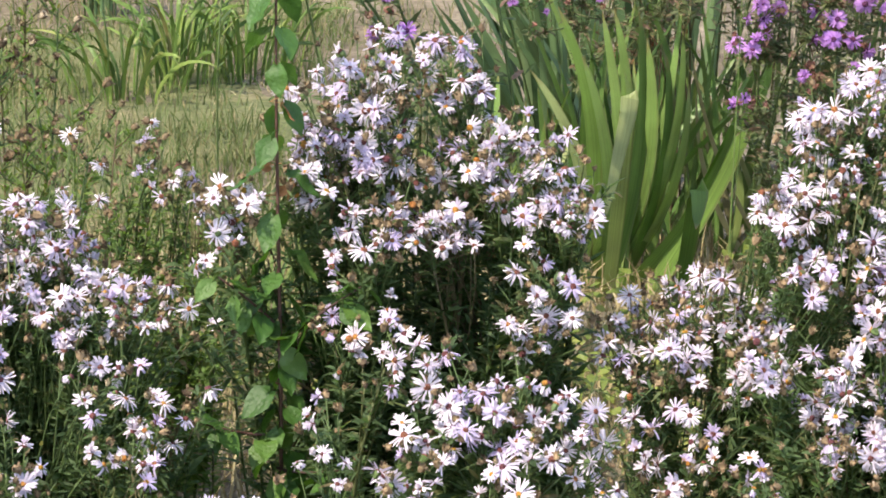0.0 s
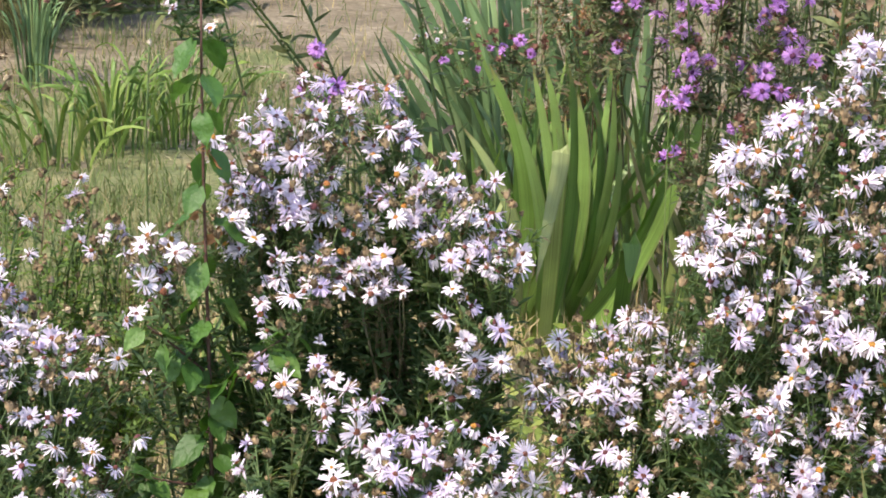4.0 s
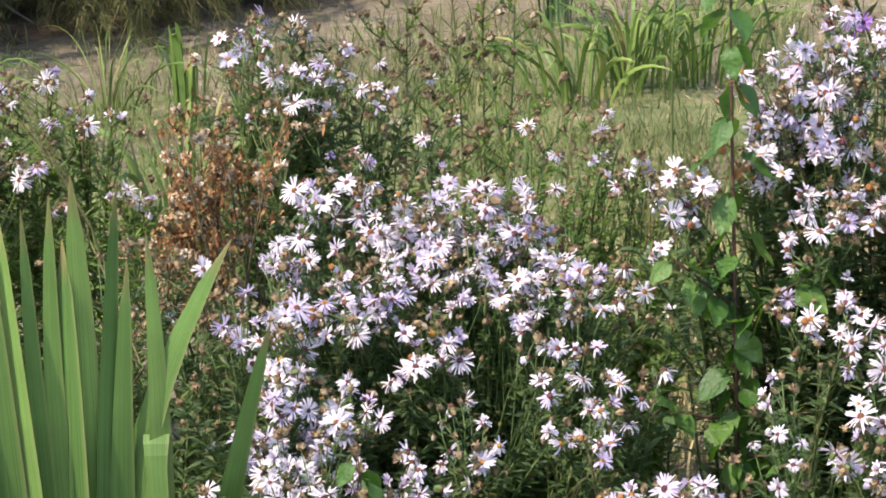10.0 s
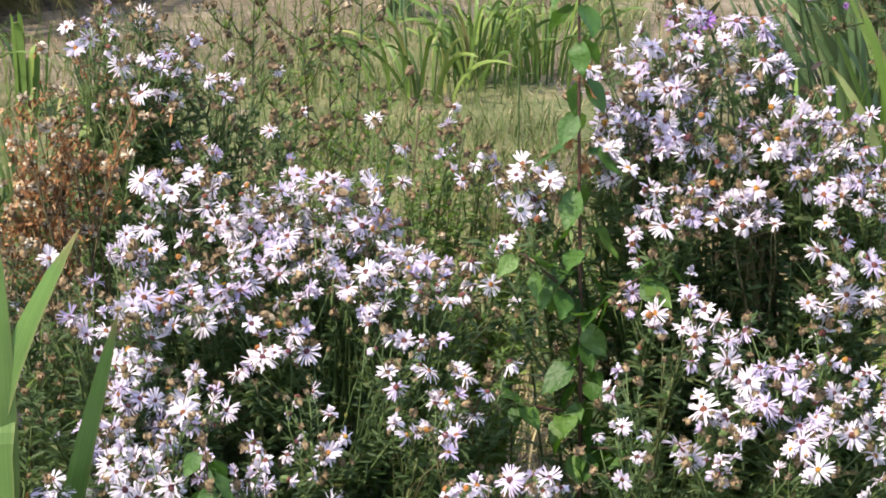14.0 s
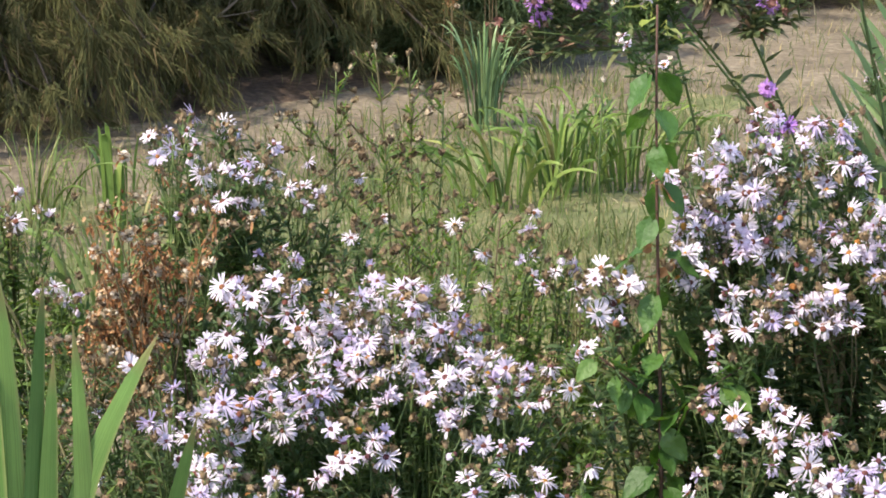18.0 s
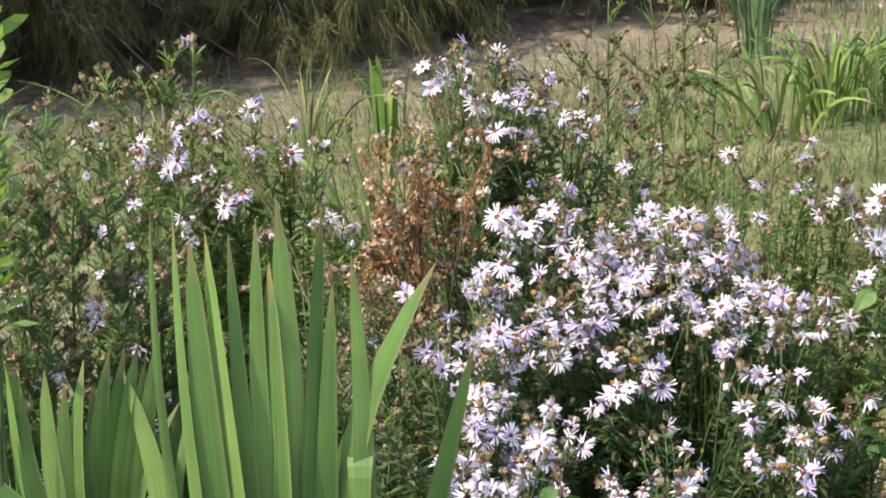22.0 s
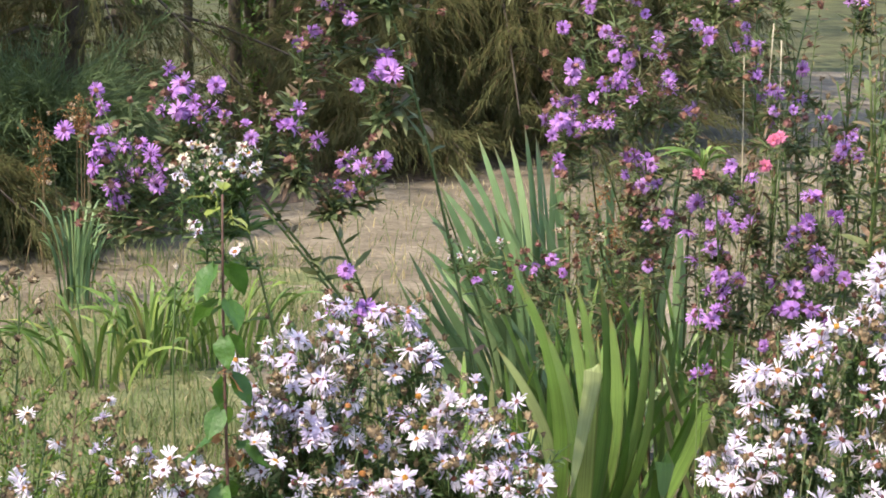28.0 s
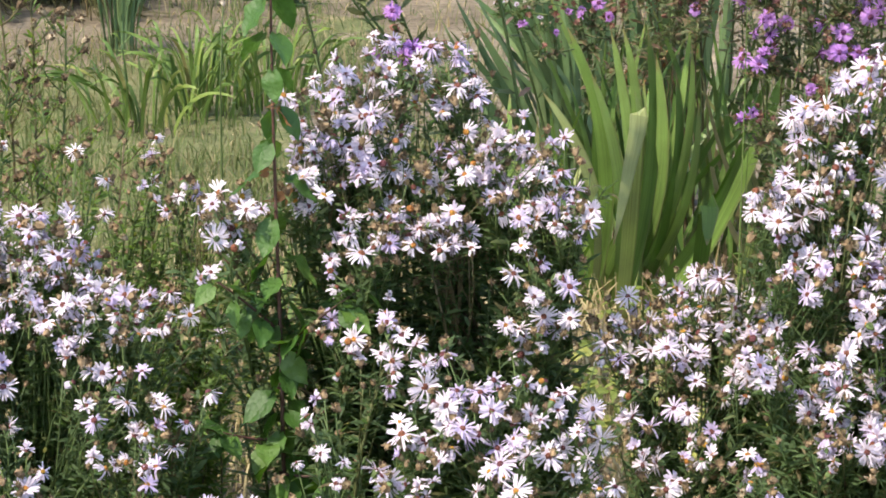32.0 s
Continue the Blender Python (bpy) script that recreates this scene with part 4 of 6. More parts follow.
def tuft(name, label, category, group, place, n, tall, reach, width, material, seed, upright=0.5, part_name="leaf", root=0.06, sway=(0, 0)):
    rng = np.random.default_rng(seed)
    base = np.array(place, float)
    rows = []
    for _ in range(n):
        a = rng.uniform(0, 2 * np.pi)
        out = np.array([math.cos(a), math.sin(a), 0])
        r0 = base + out * rng.uniform(0, root) - np.array([0, 0, 0.005])
        h = tall * rng.uniform(0.6, 1.1)
        far = reach * rng.uniform(0.15, 1.0) * (2.2 - 1.6 * upright)
        u = np.linspace(0, 1, 10)[:, None]
        line = r0 + out * far * u ** 1.6 + np.array([sway[0], sway[1], 0]) * u ** 1.5 + np.array([0, 0, 1.0]) * h * (np.sin(u * np.pi * (0.42 + (1 - upright) * 0.55 * rng.uniform(0.2, 1.2))))
        line = line + (np.array([rng.normal(0, 0.1), rng.normal(0, 0.1), 0]) * far * 2) * u ** 1.3
        rows.append((line, width * rng.uniform(0.6, 1.25), np.array([math.cos(a + 0.6 * rng.normal()), math.sin(a), 0.25])))
    return leafy_clump(name, label, category, group, base, rows, material, part_name)


LILY = "clump of bright green strap-shaped daylily leaves on dry grass"
tuft("daylily_clump", LILY, "plant", "daylily clumps", (0.34, 6.75, 0.0), 56, 0.23, 0.18, 0.0105, M_LILY, 201, 0.6, root=0.15)
tuft("daylily_clump", LILY, "plant", "daylily clumps", (0.52, 6.85, 0.0), 44, 0.23, 0.16, 0.0105, M_LILY, 202, 0.62, root=0.15)
tuft("daylily_clump", LILY, "plant", "daylily clumps", (0.20, 6.6, 0.0), 34, 0.20, 0.20, 0.010, M_LILY, 212, 0.55, root=0.15)
tuft("daylily_clump", "darker upright clump of narrow leaves on dry grass", "plant", "daylily clumps", (0.17, 7.7, 0.0), 60, 0.29, 0.13, 0.008, M_IRIS_BLUE, 203, 0.74)
tuft("daylily_clump", LILY, "plant", "daylily clumps", (-0.74, 6.4, 0.0), 12, 0.25, 0.07, 0.020, M_LILY, 204, 0.8)
tuft("grass_tuft", "tall loose grass tuft gone partly to straw", "grass", "grass tufts", (-0.95, 6.5, 0.0), 40, 0.21, 0.22, 0.0046, M_TUFT, 205, 0.45, "blade", 0.12)
tuft("grass_tuft", "tall loose grass tuft gone partly to straw", "grass", "grass tufts", (-1.25, 6.2, 0.0), 40, 0.21, 0.22, 0.0046, M_TUFT, 206, 0.45, "blade", 0.14)
tuft("grass_tuft", "tall loose grass tuft gone partly to straw", "grass", "grass tufts", (-1.65, 5.9, 0.0), 40, 0.21, 0.22, 0.0046, M_TUFT, 207, 0.45, "blade", 0.14)
tuft("grass_tuft", "tall loose grass tuft gone partly to straw", "grass", "grass tufts", (-0.62, 5.2, 0.0), 34, 0.30, 0.2, 0.009, M_TUFT, 208, 0.5, "blade", 0.12)
tuft("grass_tuft", "green grass tuft at the foot of the asters", "grass", "grass tufts", (0.36, 4.4, 0.0), 28, 0.30, 0.14, 0.007, M_TUFT, 210, 0.65, "blade", 0.12)

# ---- irises ----
IRIS = "clump of broad sword-shaped green iris leaves"


def iris_rows(rows, base, width, jitter, seed, normal=(0.25, -1, 0.15), twist=0.35):
    """rows: tip x, y, z and the place where the leaf passes a lower level."""
    rng = np.random.default_rng(seed)
    out = []
    for tx, ty, tz, mx, my, mz, w in rows:
        tip, mid = np.array([tx, ty, tz]), np.array([mx, my, mz])
        root = np.array([base[0] + (mx - base[0]) * 0.45 + rng.normal(0, jitter), base[1] + rng.normal(0, jitter), 0.0])
        # quadratic through root, mid and tip
        s = np.linalg.norm(mid - root) / (np.linalg.norm(mid - root) + np.linalg.norm(tip - mid))
        c = (mid - (1 - s) ** 2 * root - s ** 2 * tip) / (2 * s * (1 - s))
        u = np.linspace(0, 1, 14)[:, None]
        line = (1 - u) ** 2 * root + 2 * u * (1 - u) * c + u ** 2 * tip
        nrm = np.array(normal) + rng.normal(0, twist, 3) * np.array([1, 0.2, 0.2])
        out.append((line, w * width, nrm))
    return out


IRIS_NEAR = [(-0.532, 2.626, 0.761, -0.526, 2.627, 0.485, 0.008), (-0.517, 2.629, 0.735, -0.508, 2.631, 0.484, 0.019), (-0.501, 2.632, 0.742, -0.487, 2.635, 0.483, 0.022), (-0.478, 2.636, 0.739, -0.471, 2.637, 0.482, 0.012), (-0.450, 2.641, 0.753, -0.455, 2.640, 0.542, 0.013), (-0.428, 2.644, 0.772, -0.426, 2.645, 0.479, 0.020), (-0.439, 2.643, 0.706, -0.442, 2.642, 0.480, 0.023), (-0.383, 2.651, 0.762, -0.405, 2.648, 0.478, 0.013), (-0.376, 2.652, 0.682, -0.390, 2.650, 0.477, 0.014), (-0.356, 2.655, 0.711, -0.351, 2.655, 0.475, 0.014), (-0.271, 2.664, 0.698, -0.327, 2.658, 0.596, 0.017), (-0.234, 2.668, 0.610, -0.271, 2.664, 0.471, 0.017), (-0.554, 2.622, 0.765, -0.553, 2.622, 0.536, 0.006)]
near_rows = iris_rows(IRIS_NEAR, (-0.43, 2.70), 1.9, 0.02, 301)
# one leaf folded over at half height, hanging towards the viewer
fa = np.linspace(0, np.pi, 9)
fold = np.concatenate([[(-0.37, 2.70, 0.0), (-0.366, 2.70, 0.15), (-0.362, 2.697, 0.30), (-0.358, 2.69, 0.42)], np.stack([-0.356 + 0.0004 * fa, 2.664 + 0.022 * np.cos(fa), 0.462 + 0.034 * np.sin(fa)], -1),
                       [(-0.352, 2.636, 0.40), (-0.348, 2.632, 0.33), (-0.344, 2.63, 0.26), (-0.341, 2.628, 0.19)]])
near_rows.append((fold, 0.027, (0.0, -1, 0.6)))
# a pale leaf bent over low down
over = np.array([(-0.433, 2.637, 0.000), (-0.430, 2.628, 0.161), (-0.425, 2.608, 0.310), (-0.419, 2.589, 0.392), (-0.408, 2.570, 0.432), (-0.390, 2.553, 0.449), (-0.373, 2.540, 0.447), (-0.363, 2.532, 0.429), (-0.359, 2.527, 0.400), (-0.359, 2.527, 0.361), (-0.360, 2.527, 0.324)])
near_rows.append((over, 0.024, (0.35, -1, 0.5)))
leafy_clump("iris_clump", "tall clump of broad green iris leaves, some bent over", "plant", "iris clumps", (-0.43, 2.70, 0), near_rows, M_IRIS, tip=0.40)
rng_i = np.random.default_rng(302)
lowrows = iris_rows([(-0.631, 2.744, 0.601, -0.651, 2.739, 0.425, 0.015), (-0.615, 2.747, 0.603, -0.636, 2.743, 0.424, 0.015), (-0.601, 2.751, 0.609, -0.626, 2.745, 0.423, 0.015), (-0.594, 2.752, 0.583, -0.616, 2.747, 0.422, 0.013), (-0.577, 2.756, 0.624, -0.604, 2.750, 0.421, 0.014), (-0.649, 2.740, 0.552, -0.656, 2.738, 0.425, 0.014), (-0.560, 2.759, 0.521, -0.604, 2.750, 0.408, 0.009), (-0.658, 2.738, 0.591, -0.674, 2.734, 0.427, 0.013), (-0.679, 2.733, 0.555, -0.685, 2.731, 0.428, 0.014), (-0.536, 2.764, 0.570, -0.565, 2.758, 0.418, 0.007), (-0.699, 2.728, 0.581, -0.698, 2.728, 0.429, 0.014), (-0.724, 2.721, 0.558, -0.721, 2.722, 0.431, 0.014)], (-0.60, 2.84), 2.0, 0.02, 307)
for i in range(8):
    a = np.array([-0.62 + rng_i.normal(0, 0.05), 2.78 + rng_i.normal(0, 0.05), 0])
    b = a + np.array([rng_i.normal(0.0, 0.07), rng_i.normal(-0.02, 0.05), rng_i.uniform(0.42, 0.62)])
    lowrows.append((arch(a, b, 0.0, (rng_i.normal(0, 0.03), 0, 0)), rng_i.uniform(0.022, 0.032), (rng_i.normal(0, 0.5), -1, 0.2)))
for i in range(3):
    a = np.array([-0.60 + rng_i.normal(0, 0.05), 2.76 + rng_i.normal(0, 0.03), 0.0])
    b = a + np.array([rng_i.uniform(-0.22, 0.22), -0.10, rng_i.uniform(0.30, 0.42)])
    lowrows.append((arch(a, b, 0.10), 0.014, (0.1, -1, 0.5)))
for i in range(18):
    a = np.array([-0.66 + rng_i.uniform(-0.14, 0.14), 2.86 + rng_i.normal(0, 0.05), 0])
    b = a + np.array([rng_i.normal(-0.02, 0.07), rng_i.normal(-0.02, 0.04), rng_i.uniform(0.40, 0.60)])
    lowrows.append((arch(a, b, 0.0, (rng_i.normal(0, 0.035), 0, 0)), rng_i.uniform(0.030, 0.042), (rng_i.normal(0, 0.6), -1, 0.2)))
for x, dx, z, d in ((-0.71, 0.12, 0.38, 0.12), (-0.60, -0.12, 0.36, 0.12)):
    lowrows.append((arch((x, 2.84, 0), (x + dx, 2.74, z), d), 0.015, (0.15, -1, 0.5)))
lowrows = [(np.asarray(line) * np.array([1.10, 1.10, 0.84]), w * 1.1, nrm) for line, w, nrm in lowrows]
leafy_clump("iris_clump", "lower clump of arching iris leaves beside the tall one", "plant", "iris clumps", (-0.68, 3.06, 0), lowrows, M_IRIS)
IRIS_MID = [(0.941, 4.858, 0.548, 1.006, 4.845, 0.360, 0.029), (1.020, 4.843, 0.543, 1.056, 4.835, 0.357, 0.025), (1.041, 4.838, 0.550, 1.073, 4.832, 0.361, 0.027), (1.086, 4.829, 0.545, 1.102, 4.825, 0.359, 0.033), (1.102, 4.825, 0.497, 1.118, 4.822, 0.332, 0.029), (1.165, 4.811, 0.520, 1.164, 4.811, 0.345, 0.021), (1.181, 4.807, 0.414, 1.176, 4.809, 0.286, 0.027), (1.303, 4.777, 0.477, 1.260, 4.788, 0.322, 0.035), (1.336, 4.768, 0.488, 1.282, 4.782, 0.329, 0.037), (0.898, 4.865, 0.426, 0.978, 4.851, 0.292, 0.027), (1.274, 4.785, 0.364, 1.241, 4.793, 0.259, 0.031), (0.986, 4.849, 0.462, 1.033, 4.840, 0.312, 0.027), (1.063, 4.834, 0.453, 1.087, 4.829, 0.307, 0.037), (1.139, 4.817, 0.466, 1.148, 4.815, 0.315, 0.031)]
mid_rows = iris_rows(IRIS_MID, (1.02, 4.9), 1.0, 0.03, 303, twist=0.35)
# two leaves snapped over, their tips hanging
mid_rows.append((np.array([(1.044, 4.8, 0.0), (1.036, 4.7, 0.22), (1.027, 4.62, 0.408), (1.024, 4.6, 0.439), (1.022, 4.588, 0.435), (1.019, 4.581, 0.409), (1.006, 4.57, 0.355), (0.991, 4.557, 0.289), (0.973, 4.541, 0.213)]), 0.034, (0.15, -1, 0.35)))
mid_rows.append((np.array([(1.164, 4.75, 0.0), (1.156, 4.65, 0.142), (1.147, 4.57, 0.264), (1.144, 4.55, 0.284), (1.142, 4.538, 0.28), (1.143, 4.534, 0.27), (1.141, 4.529, 0.255), (1.138, 4.523, 0.236), (1.135, 4.516, 0.215)]), 0.036, (0.15, -1, 0.35)))
rng_i = np.random.default_rng(304)
for i in range(30):
    a = np.array([1.02 + rng_i.normal(0, 0.06), 4.95 + rng_i.normal(0, 0.06), 0])
    b = a + np.array([rng_i.normal(0.0, 0.16), rng_i.normal(0.03, 0.05), rng_i.uniform(0.26, 0.50)])
    mid_rows.append((arch(a, b, 0.0, (rng_i.normal(0, 0.02), 0, 0)), rng_i.uniform(0.016, 0.028), (rng_i.normal(0, 0.9), -1, 0.2)))
leafy_clump("iris_clump", "full clump of green iris leaves, a few broken and paling", "plant", "iris clumps", (1.02, 4.9, 0), mid_rows, M_IRIS_PALE)
IRIS_FAR = [(0.876, 5.699, 0.575, 1.061, 5.668, 0.297, 0.031), (0.902, 5.695, 0.624, 1.072, 5.666, 0.322, 0.033), (0.934, 5.690, 0.662, 1.077, 5.665, 0.371, 0.036), (0.964, 5.685, 0.672, 1.083, 5.664, 0.396, 0.031), (0.992, 5.680, 0.730, 1.094, 5.662, 0.396, 0.031), (1.028, 5.674, 0.700, 1.100, 5.661, 0.421, 0.036), (1.060, 5.668, 0.725, 1.106, 5.659, 0.421, 0.031), (1.092, 5.662, 0.748, 1.124, 5.656, 0.421, 0.031), (1.116, 5.657, 0.724, 1.135, 5.654, 0.422, 0.029), (1.152, 5.650, 0.709, 1.153, 5.650, 0.422, 0.026), (0.866, 5.701, 0.489, 1.050, 5.670, 0.271, 0.026), (0.893, 5.697, 0.453, 1.062, 5.668, 0.247, 0.029), (1.171, 5.646, 0.655, 1.172, 5.646, 0.374, 0.026)]
far_rows = iris_rows(IRIS_FAR, (1.12, 5.7), 0.8, 0.05, 305, twist=0.5)
rng_i = np.random.default_rng(308)
for i in range(22):
    x = rng_i.uniform(1.06, 1.36)
    a = np.array([x + 0.02, 5.74 + rng_i.normal(0, 0.05), 0])
    b = np.array([x + 0.9 * (x - 1.2) - rng_i.uniform(0.0, 0.14), 5.66 + rng_i.normal(0, 0.04), rng_i.uniform(0.46, 0.70)])
    far_rows.append((arch(a, b, 0.0, (rng_i.normal(0.02, 0.015), 0, 0)), rng_i.uniform(0.022, 0.034), (rng_i.normal(0.2, 0.6), -1, 0.2)))
for line, w, nrm in list(far_rows):  # shorter leaves behind, turned edge on
    far_rows.append((line * np.array([1, 1, rng_i.uniform(0.7, 0.95)]) + np.array([rng_i.normal(0.02, 0.02), rng_i.uniform(0.04, 0.10), 0]), w * 0.8, (rng_i.normal(0, 1.2), -1, 0.2)))
for i in range(26):  # a second, denser fan leaning the same way
    x = rng_i.uniform(1.02, 1.26)
    lean = rng_i.uniform(0.02, 0.24)
    a = np.array([x, 5.62 + rng_i.normal(0, 0.05), 0])
    b = np.array([x - lean, 5.55 + rng_i.normal(0, 0.04), 0.66 - 1.0 * lean + rng_i.normal(0, 0.05)])
    far_rows.append((arch(a, b, 0.0, (rng_i.normal(0.025, 0.015), 0, 0)), rng_i.uniform(0.014, 0.026), (rng_i.normal(0.1, 0.7), -1, 0.2)))
leafy_clump("iris_clump", "leaning fan of bluish green iris leaves", "plant", "iris clumps", (1.12, 5.7, 0), far_rows, M_IRIS_BLUE)
rng_i = np.random.default_rng(309)
for place, label, material, count in (((1.20, 5.2, 0), "narrow upright iris leaves, some reddish brown, behind the full clump", M_IRIS, 46), ((1.42, 5.1, 0), "withering narrow iris leaves under the purple asters", M_TUFT, 34)):
    thin_rows = []
    for i in range(count):
        a = np.array(place) + np.array([rng_i.normal(0, 0.11), rng_i.normal(0, 0.09), 0])
        b = a + np.array([rng_i.normal(0.0, 0.10), rng_i.normal(-0.04, 0.05), rng_i.uniform(0.26, 0.56)])
        thin_rows.append((arch(a, b, 0.0, (rng_i.normal(0, 0.03), 0, 0)), rng_i.uniform(0.010, 0.020), (rng_i.normal(0, 0.9), -1, 0.2)))
    leafy_clump("iris_clump", label, "plant", "iris clumps", place, thin_rows, material)
edge_rows = iris_rows([(0.849, 2.410, 0.583, 0.860, 2.406, 0.513, 0.014), (0.819, 2.419, 0.546, 0.825, 2.418, 0.511, 0.008)], (0.85, 2.5), 1.0, 0.01, 306)
leafy_clump("iris_clump", "two young iris leaf tips among the asters", "plant", "iris clumps", (0.85, 2.5, 0), edge_rows, M_IRIS)

# ---- asters ----
PALE = "pale lilac garden aster in full bloom with brown spent heads"
GROUP = "pale lilac asters"
aster(PALE, GROUP, (0.48, 3.2, 0), [(0.409, 3.06, 0.807, 0.029, 9), (0.35, 3.057, 0.795, 0.031, 13), (0.315, 3.034, 0.764, 0.032, 13), (0.399, 3.03, 0.77, 0.029, 11), (0.328, 2.997, 0.719, 0.035, 15), (0.376, 2.997, 0.725, 0.03, 14), (0.297, 2.98, 0.691, 0.026, 8), (0.231, 2.956, 0.648, 0.025, 5), (0.207, 2.972, 0.672, 0.024, 8), (0.364, 2.947, 0.651, 0.032, 15), (0.35, 2.929, 0.619, 0.025, 5), (0.327, 2.898, 0.537, 0.021, 8), (0.378, 2.901, 0.565, 0.012, 2), (0.273, 2.996, 0.711, 0.028, 8)],
      seed=1, fill=46, bare=0.2, spread=0.10, leaves=110, pull=0.45)
aster(PALE, GROUP, (0.52, 3.15, 0), [(0.473, 3.093, 0.814, 0.029, 12), (0.479, 3.062, 0.779, 0.027, 9), (0.496, 3.017, 0.727, 0.031, 14), (0.528, 2.991, 0.7, 0.033, 16), (0.589, 2.98, 0.7, 0.028, 14), (0.547, 2.963, 0.663, 0.029, 13), (0.599, 2.953, 0.664, 0.024, 10), (0.536, 3.021, 0.74, 0.026, 8), (0.572, 3.001, 0.723, 0.023, 5), (0.435, 2.976, 0.656, 0.033, 15), (0.459, 2.958, 0.633, 0.022, 8), (0.555, 2.925, 0.601, 0.03, 8), (0.574, 2.9, 0.553, 0.029, 8), (0.536, 2.9, 0.53, 0.027, 5), (0.429, 3.006, 0.699, 0.025, 8)],
      seed=2, fill=46, spread=0.18, leaves=130)
aster(PALE, GROUP, (0.45, 2.92, 0), [(0.425, 2.77, 0.521, 0.03, 12), (0.466, 2.759, 0.517, 0.026, 5), (0.505, 2.752, 0.517, 0.026, 5), (0.36, 2.793, 0.532, 0.021, 4), (0.407, 2.725, 0.475, 0.03, 13), (0.378, 2.708, 0.45, 0.025, 6), (0.464, 2.721, 0.481, 0.025, 7), (0.504, 2.701, 0.467, 0.025, 7), (0.531, 2.722, 0.494, 0.023, 7), (0.391, 2.694, 0.43, 0.019, 5), (0.571, 2.702, 0.483, 0.028, 6), (0.572, 2.669, 0.441, 0.026, 6), (0.293, 2.76, 0.498, 0.016, 3), (0.288, 2.71, 0.438, 0.027, 7), (0.385, 2.823, 0.557, 0.02, 4), (0.468, 2.684, 0.433, 0.023, 6), (0.445, 2.586, 0.325, 0.013, 4), (0.425, 2.566, 0.309, 0.013, 4), (0.526, 2.576, 0.316, 0.019, 4), (0.554, 2.566, 0.307, 0.017, 4), (0.587, 2.705, 0.431, 0.011, 3)],
      seed=3, fill=14, leaves=80, bare=0.3, spread=0.16)
aster(PALE, GROUP, (0.76, 3.08, 0), [(0.743, 2.985, 0.549, 0.031, 13), (0.687, 2.953, 0.524, 0.031, 9), (0.791, 2.971, 0.55, 0.032, 13), (0.819, 2.921, 0.529, 0.025, 7), (0.712, 2.916, 0.507, 0.029, 9), (0.659, 2.927, 0.505, 0.026, 6), (0.767, 2.909, 0.513, 0.028, 6), (0.852, 2.96, 0.555, 0.029, 8), (0.69, 2.869, 0.475, 0.031, 5), (0.652, 2.821, 0.432, 0.03, 6), (0.731, 2.782, 0.415, 0.032, 8), (0.777, 2.848, 0.478, 0.028, 5), (0.698, 2.777, 0.399, 0.027, 6)],
      seed=4, spent=0.9, tired=0.6, fill=4, leaves=50, bare=0.35)
aster(PALE, GROUP, (0.93, 3.05, 0), [(0.884, 2.905, 0.785, 0.028, 9), (0.851, 2.902, 0.766, 0.022, 8), (0.881, 2.861, 0.72, 0.031, 14), (0.842, 2.857, 0.695, 0.028, 11), (0.872, 2.834, 0.675, 0.012, 1), (0.812, 2.868, 0.697, 0.023, 9), (0.824, 2.831, 0.645, 0.028, 10), (0.861, 2.808, 0.624, 0.028, 10), (0.794, 2.784, 0.533, 0.027, 11), (0.858, 2.76, 0.525, 0.03, 11), (0.832, 2.754, 0.486, 0.025, 5), (0.87, 2.736, 0.461, 0.027, 8), (0.922, 2.871, 0.756, 0.024, 4), (0.924, 2.909, 0.809, 0.029, 12), (0.909, 2.816, 0.666, 0.018, 3), (0.906, 2.77, 0.582, 0.026, 8)],
      seed=5, fill=36, spread=0.16)
aster(PALE, GROUP, (1.04, 3.05, 0), [(1.013, 2.917, 0.862, 0.031, 14), (0.969, 2.908, 0.828, 0.029, 13), (1.009, 2.875, 0.805, 0.029, 12), (0.986, 2.846, 0.754, 0.029, 10), (0.967, 2.818, 0.702, 0.028, 9), (0.922, 2.789, 0.628, 0.028, 9), (0.962, 2.769, 0.619, 0.029, 11), (0.931, 2.738, 0.533, 0.026, 9), (0.949, 2.72, 0.502, 0.023, 5), (0.908, 2.722, 0.455, 0.026, 5), (0.985, 2.787, 0.665, 0.028, 10), (0.982, 2.733, 0.564, 0.028, 10), (1.042, 2.843, 0.779, 0.031, 10), (1.04, 2.785, 0.696, 0.031, 10), (1.029, 2.739, 0.613, 0.03, 10), (1.048, 2.914, 0.875, 0.029, 10), (1.003, 2.702, 0.509, 0.03, 9)],
      seed=6, fill=36, spread=0.16)
aster(PALE, GROUP, (0.92, 2.85, 0), [(0.839, 2.751, 0.474, 0.013, 3), (0.861, 2.725, 0.459, 0.016, 4), (0.902, 2.721, 0.455, 0.016, 5), (0.835, 2.699, 0.446, 0.013, 3), (0.963, 2.766, 0.478, 0.018, 5), (1.032, 2.81, 0.501, 0.02, 5), (0.992, 2.732, 0.458, 0.016, 4), (0.933, 2.684, 0.434, 0.017, 4), (0.979, 2.676, 0.428, 0.015, 4), (0.914, 2.803, 0.501, 0.02, 7), (0.875, 2.803, 0.502, 0.016, 5), (0.81, 2.803, 0.504, 0.018, 5), (0.954, 2.803, 0.5, 0.016, 5), (1.067, 2.87, 0.536, 0.019, 5), (0.753, 2.669, 0.434, 0.018, 5)],
      seed=37, spent=0.35, fill=10, leaves=60, spread=0.14)
